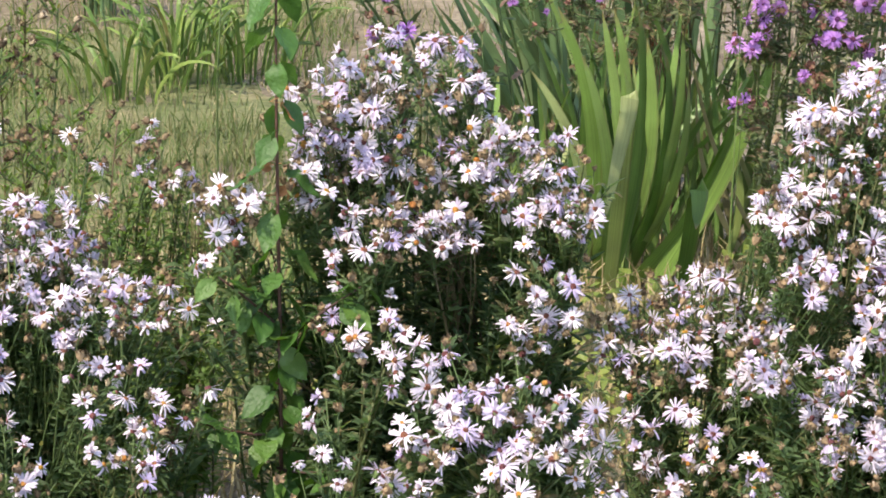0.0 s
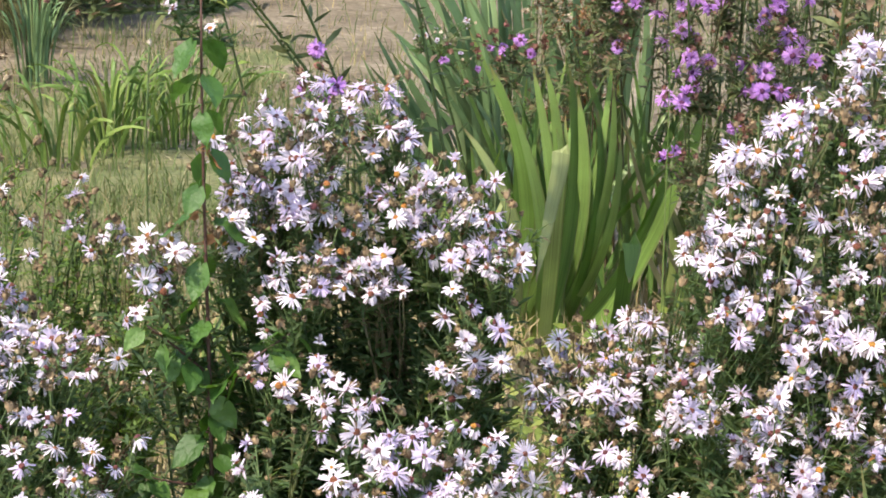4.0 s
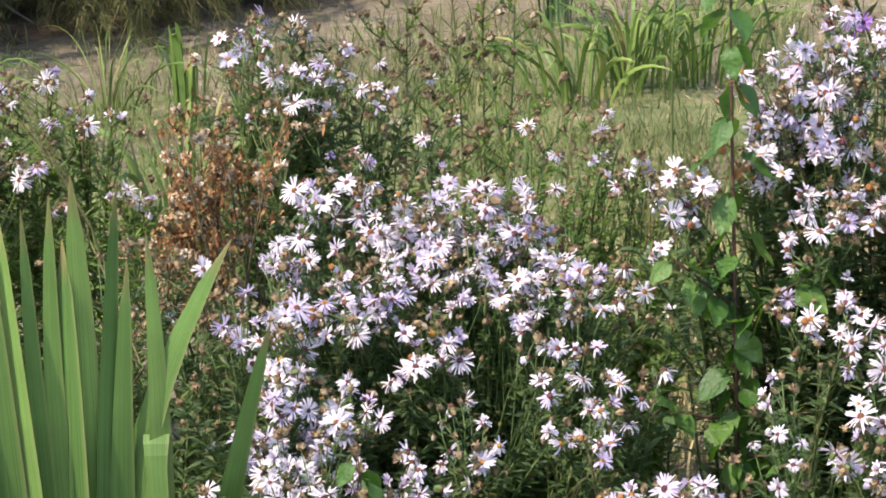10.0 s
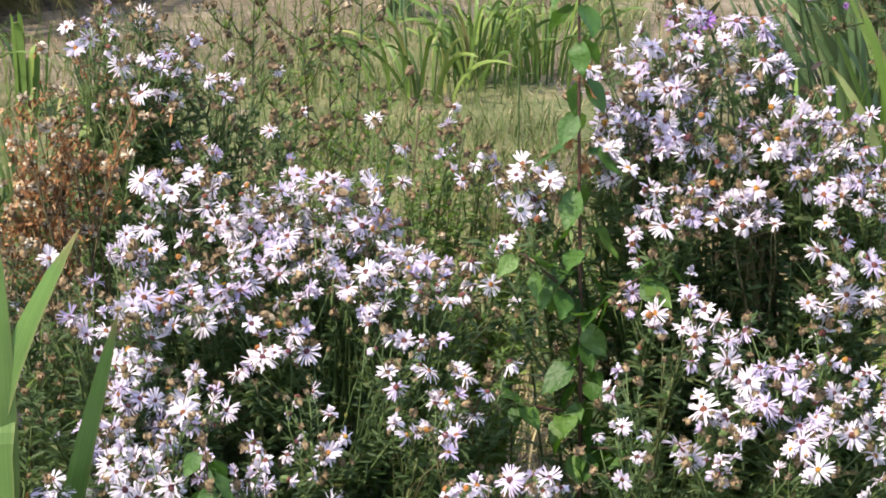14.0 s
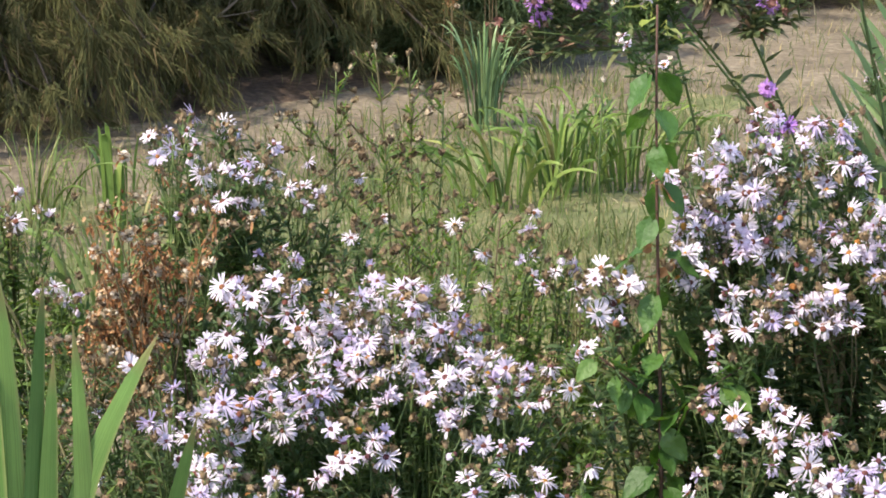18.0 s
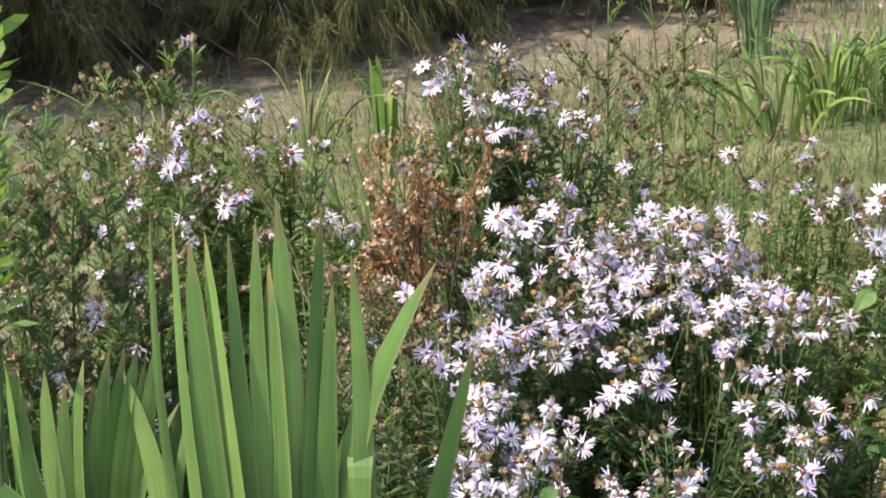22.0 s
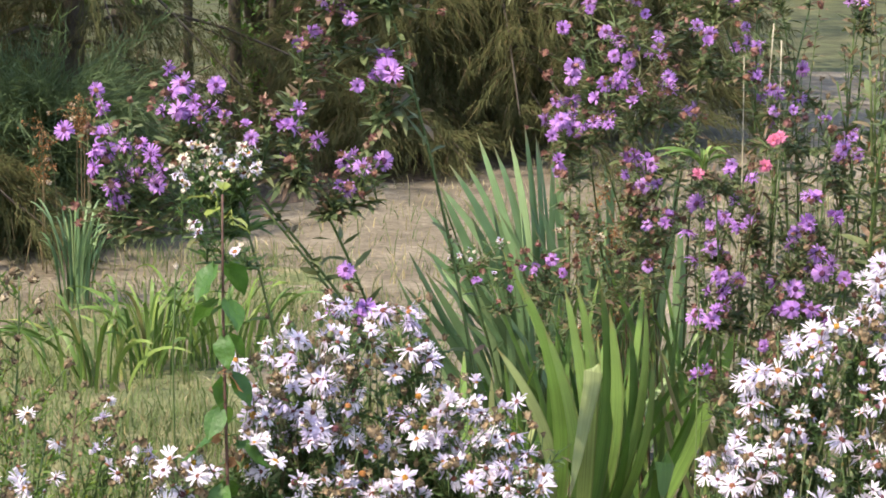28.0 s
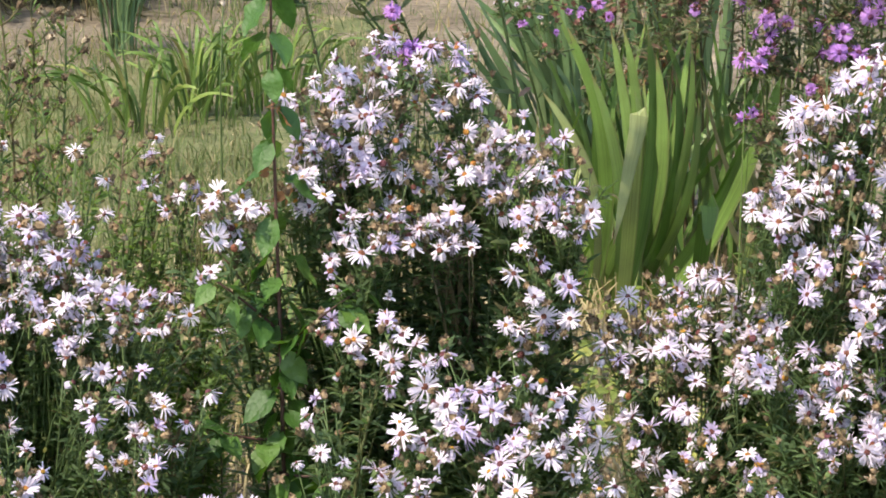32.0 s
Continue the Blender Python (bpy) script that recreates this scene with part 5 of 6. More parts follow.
aster(PALE, GROUP, (-0.06, 3.25, 0), [(-0.225, 3.148, 0.613, 0.029, 10), (-0.191, 3.153, 0.613, 0.024, 5), (-0.14, 3.145, 0.606, 0.031, 11), (-0.07, 3.186, 0.628, 0.015, 2), (-0.116, 3.114, 0.586, 0.027, 10), (-0.09, 3.133, 0.597, 0.027, 9), (-0.043, 3.15, 0.606, 0.034, 14), (0.004, 3.142, 0.6, 0.031, 12), (0.044, 3.104, 0.577, 0.031, 14), (0.066, 3.08, 0.561, 0.024, 8), (-0.023, 3.11, 0.581, 0.034, 14), (-0.082, 3.081, 0.563, 0.032, 14), (-0.122, 3.086, 0.568, 0.03, 10), (-0.175, 3.102, 0.58, 0.018, 2)],
      seed=7, fill=16, spread=0.2)
aster(PALE, GROUP, (-0.06, 3.1, 0), [(-0.244, 3.015, 0.567, 0.024, 9), (-0.21, 3.006, 0.556, 0.029, 10), (-0.049, 3.012, 0.553, 0.031, 15), (-0.003, 3.018, 0.558, 0.026, 10), (-0.153, 3.009, 0.555, 0.03, 10), (-0.131, 2.981, 0.528, 0.032, 16), (-0.177, 2.968, 0.519, 0.03, 11), (-0.223, 2.971, 0.525, 0.027, 11), (-0.247, 2.942, 0.5, 0.025, 10), (0.056, 3.006, 0.547, 0.03, 11), (0.099, 2.999, 0.542, 0.029, 9), (0.134, 2.993, 0.538, 0.027, 8), (0.028, 2.984, 0.527, 0.029, 8), (-0.074, 2.956, 0.502, 0.031, 11), (-0.049, 2.947, 0.491, 0.018, 4), (-0.113, 2.925, 0.471, 0.018, 3)],
      seed=8, fill=24, spread=0.12, pull=0.4)
aster(PALE, GROUP, (-0.07, 2.98, 0), [(-0.29, 2.926, 0.53, 0.023, 5), (-0.249, 2.871, 0.484, 0.024, 9), (-0.222, 2.839, 0.453, 0.027, 10), (-0.166, 2.842, 0.452, 0.028, 11), (-0.227, 2.805, 0.419, 0.029, 11), (-0.236, 2.78, 0.389, 0.028, 10), (-0.098, 2.81, 0.415, 0.011, 1), (-0.116, 2.788, 0.386, 0.026, 5), (-0.039, 2.846, 0.45, 0.021, 4), (-0.024, 2.804, 0.406, 0.022, 5), (-0.048, 2.8, 0.401, 0.017, 3), (0.064, 2.886, 0.484, 0.03, 10), (0.125, 2.843, 0.45, 0.026, 8), (0.102, 2.811, 0.416, 0.015, 3), (0.148, 2.876, 0.48, 0.026, 5), (0.063, 2.831, 0.435, 0.014, 3)],
      seed=9, fill=20, spread=0.2)
aster(PALE, GROUP, (-0.09, 2.74, 0), [(-0.224, 2.654, 0.457, 0.022, 8), (-0.178, 2.676, 0.47, 0.017, 3), (-0.319, 2.605, 0.422, 0.012, 2), (-0.222, 2.622, 0.427, 0.025, 10), (-0.256, 2.598, 0.401, 0.022, 5), (-0.171, 2.618, 0.416, 0.02, 4), (-0.073, 2.612, 0.4, 0.016, 3), (-0.352, 2.586, 0.403, 0.008, 1), (-0.142, 2.646, 0.444, 0.013, 2), (-0.293, 2.549, 0.382, 0.024, 8), (-0.255, 2.517, 0.352, 0.021, 6), (-0.213, 2.515, 0.35, 0.016, 4), (-0.128, 2.508, 0.343, 0.016, 4), (-0.237, 2.554, 0.386, 0.01, 3), (-0.302, 2.602, 0.432, 0.012, 3), (-0.208, 2.538, 0.371, 0.011, 3)],
      seed=10, fill=14)
aster(PALE, GROUP, (-0.02, 2.8, 0), [(-0.069, 2.616, 0.328, 0.018, 6), (-0.04, 2.608, 0.322, 0.015, 4), (-0.04, 2.632, 0.34, 0.015, 4), (0.01, 2.637, 0.344, 0.012, 5), (-0.063, 2.64, 0.347, 0.009, 3), (-0.016, 2.597, 0.313, 0.015, 5), (-0.075, 2.669, 0.37, 0.011, 4), (0.045, 2.608, 0.321, 0.007, 2), (-0.01, 2.699, 0.393, 0.006, 1), (-0.1, 2.715, 0.407, 0.018, 6)],
      seed=36, spent=0.4, fill=14, leaves=70, spread=0.1)
aster(PALE, GROUP, (-0.17, 2.95, 0), [(-0.249, 2.873, 0.541, 0.02, 5), (-0.242, 2.899, 0.557, 0.021, 5), (-0.232, 2.819, 0.503, 0.021, 8), (-0.249, 2.791, 0.483, 0.018, 4), (-0.224, 2.777, 0.468, 0.021, 5), (-0.267, 2.747, 0.446, 0.021, 8), (-0.218, 2.742, 0.435, 0.023, 9), (-0.178, 2.784, 0.47, 0.017, 4), (-0.321, 2.697, 0.39, 0.014, 3), (-0.16, 2.717, 0.394, 0.019, 4), (-0.278, 2.701, 0.386, 0.017, 4), (-0.207, 2.713, 0.394, 0.023, 8)],
      seed=27, spent=0.5, fill=10, spread=0.12)
aster(PALE, GROUP, (0.19, 2.68, 0), [(0.127, 2.633, 0.414, 0.023, 9), (0.184, 2.642, 0.419, 0.02, 8), (0.23, 2.629, 0.411, 0.015, 5), (0.158, 2.599, 0.392, 0.017, 7), (0.11, 2.568, 0.373, 0.017, 5), (0.185, 2.556, 0.365, 0.023, 10), (0.098, 2.532, 0.351, 0.011, 4), (0.212, 2.538, 0.354, 0.02, 9), (0.244, 2.55, 0.361, 0.017, 7), (0.269, 2.532, 0.35, 0.014, 6), (0.221, 2.507, 0.336, 0.017, 6), (0.295, 2.507, 0.335, 0.014, 4), (0.336, 2.513, 0.338, 0.014, 4)],
      seed=28, spent=0.35, fill=8, leaves=50, spread=0.08)
wispy("wispy green aster with brown buds and no petals", GROUP, (0.03, 3.72, 0), [(-0.102, 3.882, 0.595), (-0.011, 3.942, 0.616), (0.046, 3.883, 0.593), (0.11, 3.828, 0.57), (-0.028, 3.804, 0.561), (0.067, 3.739, 0.525), (0.15, 3.76, 0.53)],
      29, flowering=0.06, branches=7, reach=0.15, leafy=2.0, head=1.35)
aster("sparse pale lilac aster, mostly brown spent heads", GROUP, (0.09, 3.55, 0), [(0.102, 3.534, 0.577, 0.025, 3), (0.137, 3.537, 0.578, 0.019, 2), (0.085, 3.477, 0.537, 0.012, 1), (0.153, 3.486, 0.544, 0.01, 1), (0.208, 3.488, 0.546, 0.022, 4), (0.181, 3.535, 0.577, 0.013, 2), (0.145, 3.578, 0.604, 0.016, 2), (0.054, 3.584, 0.609, 0.012, 1), (0.26, 3.485, 0.545, 0.02, 3), (0.228, 3.454, 0.522, 0.024, 3), (0.03, 3.509, 0.561, 0.015, 1), (0.218, 3.412, 0.487, 0.024, 4), (0.128, 3.375, 0.447, 0.024, 4), (0.165, 3.385, 0.458, 0.02, 2), (0.228, 3.353, 0.42, 0.018, 2), (-0.082, 3.491, 0.553, 0.017, 2)],
      seed=11, spent=0.8, extra=2, fill=32, leaves=70, bare=0.3, pull=0.5, leaf_len=0.034, leaf=M_LEAF_LIGHT, spread=0.1, tired=0.5, size=0.95)
aster("pale lilac aster in bloom at the meadow edge", GROUP, (-0.23, 3.7, 0), [(-0.336, 3.715, 0.734, 0.009, 1), (-0.365, 3.679, 0.711, 0.012, 3), (-0.268, 3.702, 0.719, 0.017, 4), (-0.333, 3.665, 0.698, 0.032, 7), (-0.277, 3.647, 0.678, 0.027, 6), (-0.224, 3.681, 0.701, 0.02, 4), (-0.208, 3.643, 0.67, 0.026, 6), (-0.161, 3.634, 0.66, 0.02, 5), (-0.302, 3.607, 0.647, 0.02, 4), (-0.26, 3.603, 0.64, 0.02, 4), (-0.233, 3.588, 0.623, 0.01, 1), (-0.096, 3.644, 0.665, 0.009, 1), (-0.088, 3.578, 0.603, 0.01, 1), (-0.061, 3.598, 0.623, 0.01, 1), (-0.16, 3.595, 0.625, 0.009, 1), (-0.19, 3.55, 0.571, 0.015, 3), (-0.313, 3.583, 0.625, 0.013, 1), (-0.239, 3.537, 0.551, 0.019, 4)],
      seed=12, spent=1.0, extra=3, fill=58, spread=0.2)
aster("loose pale lilac aster behind the iris leaves", GROUP, (-0.66, 3.85, 0), [(-0.698, 3.809, 0.632, 0.018, 3), (-0.635, 3.829, 0.635, 0.011, 2), (-0.678, 3.794, 0.618, 0.013, 2), (-0.594, 3.795, 0.604, 0.011, 2), (-0.749, 3.768, 0.612, 0.027, 5), (-0.703, 3.759, 0.596, 0.011, 2), (-0.772, 3.734, 0.59, 0.027, 7), (-0.796, 3.705, 0.572, 0.022, 5), (-0.633, 3.755, 0.58, 0.011, 2), (-0.583, 3.763, 0.578, 0.011, 2), (-0.541, 3.79, 0.592, 0.018, 3), (-0.698, 3.717, 0.561, 0.011, 2), (-0.728, 3.704, 0.556, 0.009, 2), (-0.683, 3.691, 0.534, 0.019, 4), (-0.651, 3.7, 0.535, 0.014, 3), (-0.609, 3.666, 0.486, 0.009, 2), (-0.532, 3.685, 0.493, 0.015, 4), (-0.5, 3.686, 0.486, 0.019, 4), (-0.717, 3.646, 0.492, 0.02, 4)],
      seed=13, spent=1.0, extra=2, fill=34, leaf=M_LEAF_LIGHT, spread=0.3)
wispy("thin dark aster, nearly all spent brown heads", GROUP, (-0.80, 3.3, 0), [(-0.801, 3.239, 0.76), (-0.739, 3.227, 0.725), (-0.862, 3.214, 0.75), (-0.79, 3.161, 0.66), (-0.873, 3.148, 0.66), (-0.69, 3.19, 0.64), (-0.735, 3.15, 0.60), (-0.63, 3.24, 0.66), (-0.848, 3.093, 0.56), (-0.70, 3.128, 0.53), (-0.77, 3.10, 0.55), (-0.82, 3.18, 0.69), (-0.66, 3.17, 0.57), (-0.76, 3.20, 0.69), (-0.90, 3.18, 0.71), (-0.60, 3.15, 0.50)],
      14, flowering=0.09, branches=9, reach=0.15, from_u=0.42, leaf=M_LEAF, leafy=2.8, head=1.4, spread=0.05, join=True, low=0.5)
wispy("tall thin aster with tan seed heads and few flowers", GROUP, (-0.86, 4.02, 0), [(-0.752, 3.98, 0.715), (-0.799, 3.98, 0.707), (-0.836, 3.98, 0.669), (-0.887, 3.98, 0.674), (-0.851, 3.98, 0.634), (-0.794, 3.98, 0.655), (-0.934, 3.98, 0.64), (-0.977, 3.98, 0.637)],
      35, flowering=0.05, branches=8, reach=0.18, from_u=0.4, leafy=1.8, head=1.4, spread=0.03, join=True)
wispy("wispy green aster with brown buds and no petals", GROUP, (-0.06, 4.1, 0), [(-0.133, 4.106, 0.746), (-0.022, 4.126, 0.765), (-0.075, 4.139, 0.775), (0.03, 4.084, 0.715), (-0.165, 4.064, 0.70), (-0.05, 4.02, 0.65)],
      15, branches=8, reach=0.26, from_u=0.4, leafy=1.3, stem_r=0.0021, head=1.55, spread=0.04, join=True)
aster("tall purple aster with dark leafy stems", "purple asters", (0.86, 4.35, 0), [(0.177, 4.224, 0.873, 0.065, 15), (0.264, 4.237, 0.955, 0.045, 8), (0.203, 4.214, 0.816, 0.042, 6), (0.338, 4.225, 0.928, 0.04, 5), (0.401, 4.22, 0.93, 0.028, 2), (0.469, 4.208, 0.904, 0.04, 7), (0.58, 4.218, 1.009, 0.04, 6), (0.491, 4.271, 1.157, 0.041, 3), (0.557, 4.268, 1.174, 0.014, 1), (0.527, 4.253, 1.112, 0.036, 5), (0.485, 4.245, 1.063, 0.026, 3), (0.574, 4.188, 0.868, 0.033, 4), (0.526, 4.188, 0.828, 0.021, 2), (0.623, 4.261, 1.18, 0.041, 4), (0.686, 4.259, 1.204, 0.036, 3), (0.536, 4.182, 0.639, 0.031, 5)],
      flowers=PURPLE, seed=16, spent=1.0, extra=3, fill=0, leaf_len=0.06, leaf_wide=0.012, leaves=26, stem_r=0.0022, lean=-0.05, bare=0.3, leaf=M_LEAF_DULL, face=(-0.1, -0.75, 0.4), size=1.14, mains=[(0.59, 4.22, 1.16), (0.41, 4.25, 0.79), (0.47, 4.24, 0.86), (0.30, 4.25, 0.92)])
aster("tall purple aster with dark leafy stems", "purple asters", (1.32, 5.6, 0), [(0.99, 4.777, 0.847, 0.022, 3), (0.98, 4.746, 0.783, 0.016, 2), (1.014, 4.794, 0.884, 0.047, 7), (1.107, 4.797, 0.923, 0.047, 6), (1.084, 4.84, 0.978, 0.067, 9), (1.115, 4.862, 1.017, 0.022, 3), (1.171, 4.968, 1.167, 0.049, 5), (1.283, 4.941, 1.169, 0.049, 5), (1.226, 4.924, 1.131, 0.048, 6), (1.305, 4.895, 1.123, 0.042, 5), (1.397, 4.858, 1.112, 0.017, 2), (1.369, 4.888, 1.137, 0.037, 3), (1.201, 4.769, 0.918, 0.019, 2), (1.169, 4.903, 1.087, 0.062, 7), (1.077, 4.981, 1.154, 0.031, 3), (0.945, 5.02, 1.166, 0.049, 4)],
      flowers=PURPLE, seed=17, spent=0.7, extra=2, bare=0.45, fill=14, leaf_len=0.040, leaf_wide=0.0066, leaves=60, stem_r=0.0016, spread=0.2, leaf=M_LEAF_DULL, face=(-0.1, -0.75, 0.4), size=1.14, mains=[(1.10, 4.84, 1.06), (1.29, 4.80, 1.07), (1.05, 4.86, 0.89), (1.21, 4.82, 0.92)])
aster("tall purple aster with dark leafy stems", "purple asters", (1.46, 4.74, 0), [(1.262, 4.526, 0.782, 0.024, 3), (1.209, 4.507, 0.72, 0.047, 6), (1.268, 4.492, 0.724, 0.016, 2), (1.208, 4.463, 0.631, 0.044, 9), (1.188, 4.444, 0.571, 0.023, 4), (1.314, 4.425, 0.615, 0.018, 2), (1.376, 4.418, 0.645, 0.039, 6), (1.394, 4.452, 0.723, 0.039, 6), (1.338, 4.401, 0.577, 0.046, 6), (1.351, 4.446, 0.685, 0.016, 2), (1.28, 4.395, 0.506, 0.015, 2), (1.191, 4.411, 0.459, 0.02, 2)],
      flowers=PURPLE, seed=18, spent=0.6, extra=2, bare=0.40, fill=12, leaf_len=0.040, leaf_wide=0.0066, leaves=60, stem_r=0.0016, spread=0.2, leaf=M_LEAF_DULL, face=(-0.1, -0.75, 0.4), size=1.14, mains=[(1.21, 4.48, 0.67), (1.37, 4.43, 0.69), (1.25, 4.46, 0.78), (1.30, 4.45, 0.59)])
aster("tall purple aster with dark leafy stems", "purple asters", (1.75, 5.4, 0), [(1.622, 4.997, 1.057, 0.018, 2), (1.662, 5.027, 1.14, 0.038, 4), (1.716, 5.021, 1.165, 0.039, 4), (1.583, 5.065, 1.161, 0.039, 3), (1.294, 5, 0.84, 0.017, 2), (1.185, 4.996, 0.741, 0.029, 5), (1.569, 4.898, 0.783, 0.026, 3), (1.415, 4.99, 0.901, 0.029, 3), (1.461, 4.95, 0.835, 0.029, 2), (1.755, 4.963, 1.083, 0.059, 5), (1.481, 4.996, 0.96, 0.044, 2), (1.381, 5.038, 0.988, 0.035, 3), (1.481, 5.101, 1.168, 0.045, 4)],
      flowers=PURPLE, seed=19, spent=0.7, extra=2, bare=0.45, fill=14, leaf_len=0.040, leaf_wide=0.0066, leaves=60, stem_r=0.0016, spread=0.25, leaf=M_LEAF_DULL, face=(-0.1, -0.75, 0.4), size=1.14, mains=[(1.62, 4.96, 1.10), (1.47, 5.01, 1.02), (1.22, 5.07, 0.74), (1.53, 4.99, 0.86)])
aster("small white aster with tiny heads behind the sapling", "white asters", (0.42, 3.6, 0), [(0.266, 3.474, 0.967, 0.019, 9), (0.309, 3.47, 0.967, 0.022, 11), (0.243, 3.448, 0.942, 0.016, 6), (0.286, 3.445, 0.942, 0.021, 7), (0.322, 3.455, 0.955, 0.014, 6), (0.258, 3.406, 0.883, 0.011, 3), (0.301, 3.402, 0.865, 0.007, 1)],
      flowers=WHITE, seed=20, head=0.6, spent=0.8, fill=1, leaves=12, spread=0.05, mains=[(0.33, 3.5, 0.86)])
aster("dark leafy aster shoots with hardly any flowers", GROUP, (-0.36, 3.3, 0), [(-0.387, 3.245, 0.51, 0.024, 1), (-0.35, 3.22, 0.487, 0.024, 0), (-0.396, 3.181, 0.463, 0.024, 1), (-0.346, 3.155, 0.434, 0.026, 1), (-0.328, 3.208, 0.476, 0.019, 0), (-0.415, 3.242, 0.511, 0.019, 0), (-0.364, 3.12, 0.402, 0.026, 1), (-0.438, 3.182, 0.47, 0.024, 1), (-0.495, 3.201, 0.494, 0.024, 0), (-0.473, 3.265, 0.535, 0.019, 0), (-0.553, 3.221, 0.518, 0.024, 0), (-0.349, 3.088, 0.355, 0.017, 1)],
      seed=21, spent=1, extra=4, fill=24, leaves=60, spread=0.25, leaf_len=0.035)
aster("slender plant with a few tiny creamy flowers", "white asters", (1.1, 5.6, 0), [(0.903, 5.369, 0.52, 0.016, 4), (0.941, 5.356, 0.515, 0.016, 5), (1.001, 5.366, 0.536, 0.011, 3), (0.978, 5.327, 0.48, 0.009, 1)],
      flowers=WHITE, seed=22, head=0.55, spent=0.2, fill=0, leaves=8, spread=0.05, size=0.8, mains=[(0.88, 5.42, 0.62)])
aster("pink-flowered aster stem beside the purple ones", "pink asters", (1.42, 4.75, 0), [(1.255, 4.37, 0.83, 0.008, 1), (1.295, 4.415, 0.868, 0.011, 2), (1.163, 4.38, 0.813, 0.008, 1)],
      flowers=PINK, seed=23, spent=0.5, fill=2, leaves=24, spread=0.05, leaf=M_LEAF_DULL)
aster("tall dull green leafy stems with willow-like leaves", "purple asters", (1.58, 4.5, 0), [(1.448, 4.24, 1.081, 0.028, 0), (1.404, 4.182, 0.986, 0.027, 0), (1.46, 4.182, 1.013, 0.028, 0), (1.429, 4.118, 0.902, 0.027, 0), (1.407, 4.261, 1.089, 0.028, 0), (1.442, 4.079, 0.835, 0.027, 0)],
      seed=24, spent=0, fill=3, leaves=40, spread=0.08, leaf=M_LEAF_DULL, leaf_len=0.085, leaf_wide=0.013, stem_r=0.003)
aster("tall dull green leafy stems with willow-like leaves", "purple asters", (1.55, 5.0, 0), [(1.33, 4.9, 1.063, 0.025, 0), (1.382, 4.9, 1.126, 0.025, 0), (1.439, 4.9, 1.032, 0.025, 0), (1.491, 4.9, 1.106, 0.025, 0), (1.54, 4.9, 0.98, 0.025, 0), (1.58, 4.9, 1.065, 0.025, 0), (1.649, 4.9, 1.002, 0.025, 0), (1.667, 4.9, 1.097, 0.025, 0), (1.521, 4.9, 0.895, 0.025, 0), (1.608, 4.9, 0.916, 0.025, 0), (1.422, 4.9, 0.926, 0.025, 0), (1.671, 4.9, 0.874, 0.025, 0)],
      seed=38, spent=0, fill=2, leaves=34, spread=0.12, bare=0.3, leaf=M_LEAF_DULL, leaf_len=0.062, leaf_wide=0.011, stem_r=0.0022)
aster("tall purple aster with dark leafy stems", "purple asters", (1.36, 5.6, 0), [(1.154, 4.635, 0.696, 0.019, 2), (1.128, 4.623, 0.627, 0.013, 1), (1.102, 4.683, 0.791, 0.03, 3), (1.099, 4.666, 0.748, 0.016, 2), (1.216, 4.695, 0.88, 0.014, 1), (1.334, 4.719, 0.988, 0.014, 2), (1.371, 4.654, 0.883, 0.019, 2), (1.445, 4.623, 0.866, 0.022, 2), (1.475, 4.596, 0.829, 0.016, 2), (1.121, 4.646, 0.705, 0.019, 2), (1.347, 4.687, 0.935, 0.025, 3), (1, 4.743, 0.876, 0.027, 4), (1.058, 4.727, 0.867, 0.027, 4), (1.166, 4.754, 0.97, 0.038, 6), (1.248, 4.755, 1.011, 0.022, 3), (1.093, 4.75, 0.93, 0.027, 4)],
      flowers=PURPLE, seed=25, spent=0.6, extra=1, bare=0.45, fill=10, leaf_len=0.040, leaf_wide=0.0066, leaves=50, stem_r=0.0015, spread=0.25, leaf=M_LEAF_DULL, face=(-0.1, -0.75, 0.4), size=1.0, mains=[(1.12, 4.72, 0.93), (1.23, 4.69, 0.99), (1.37, 4.66, 0.91), (1.04, 4.74, 0.86), (1.15, 4.71, 0.68)])
aster("tall purple aster with dark leafy stems", "purple asters", (1.22, 5.6, 0), [(1.199, 4.919, 0.583, 0.017, 1), (1.033, 4.949, 0.551, 0.02, 1), (0.97, 4.961, 0.549, 0.023, 2), (0.907, 4.969, 0.531, 0.028, 2), (1.003, 4.965, 0.587, 0.031, 2), (1.232, 4.931, 0.65, 0.02, 1), (1.148, 4.934, 0.591, 0.034, 0), (1.085, 4.942, 0.569, 0.034, 0)],
      flowers=PURPLE, seed=26, spent=0.5, extra=3, bare=0.6, fill=5, leaf_len=0.028, leaf_wide=0.006, leaves=34, stem_r=0.0015, spread=0.2, leaf=M_LEAF_DULL, face=(-0.1, -0.75, 0.4), size=0.9, mains=[(0.98, 4.97, 0.56), (1.19, 4.93, 0.59)])


# ---- sapling ----


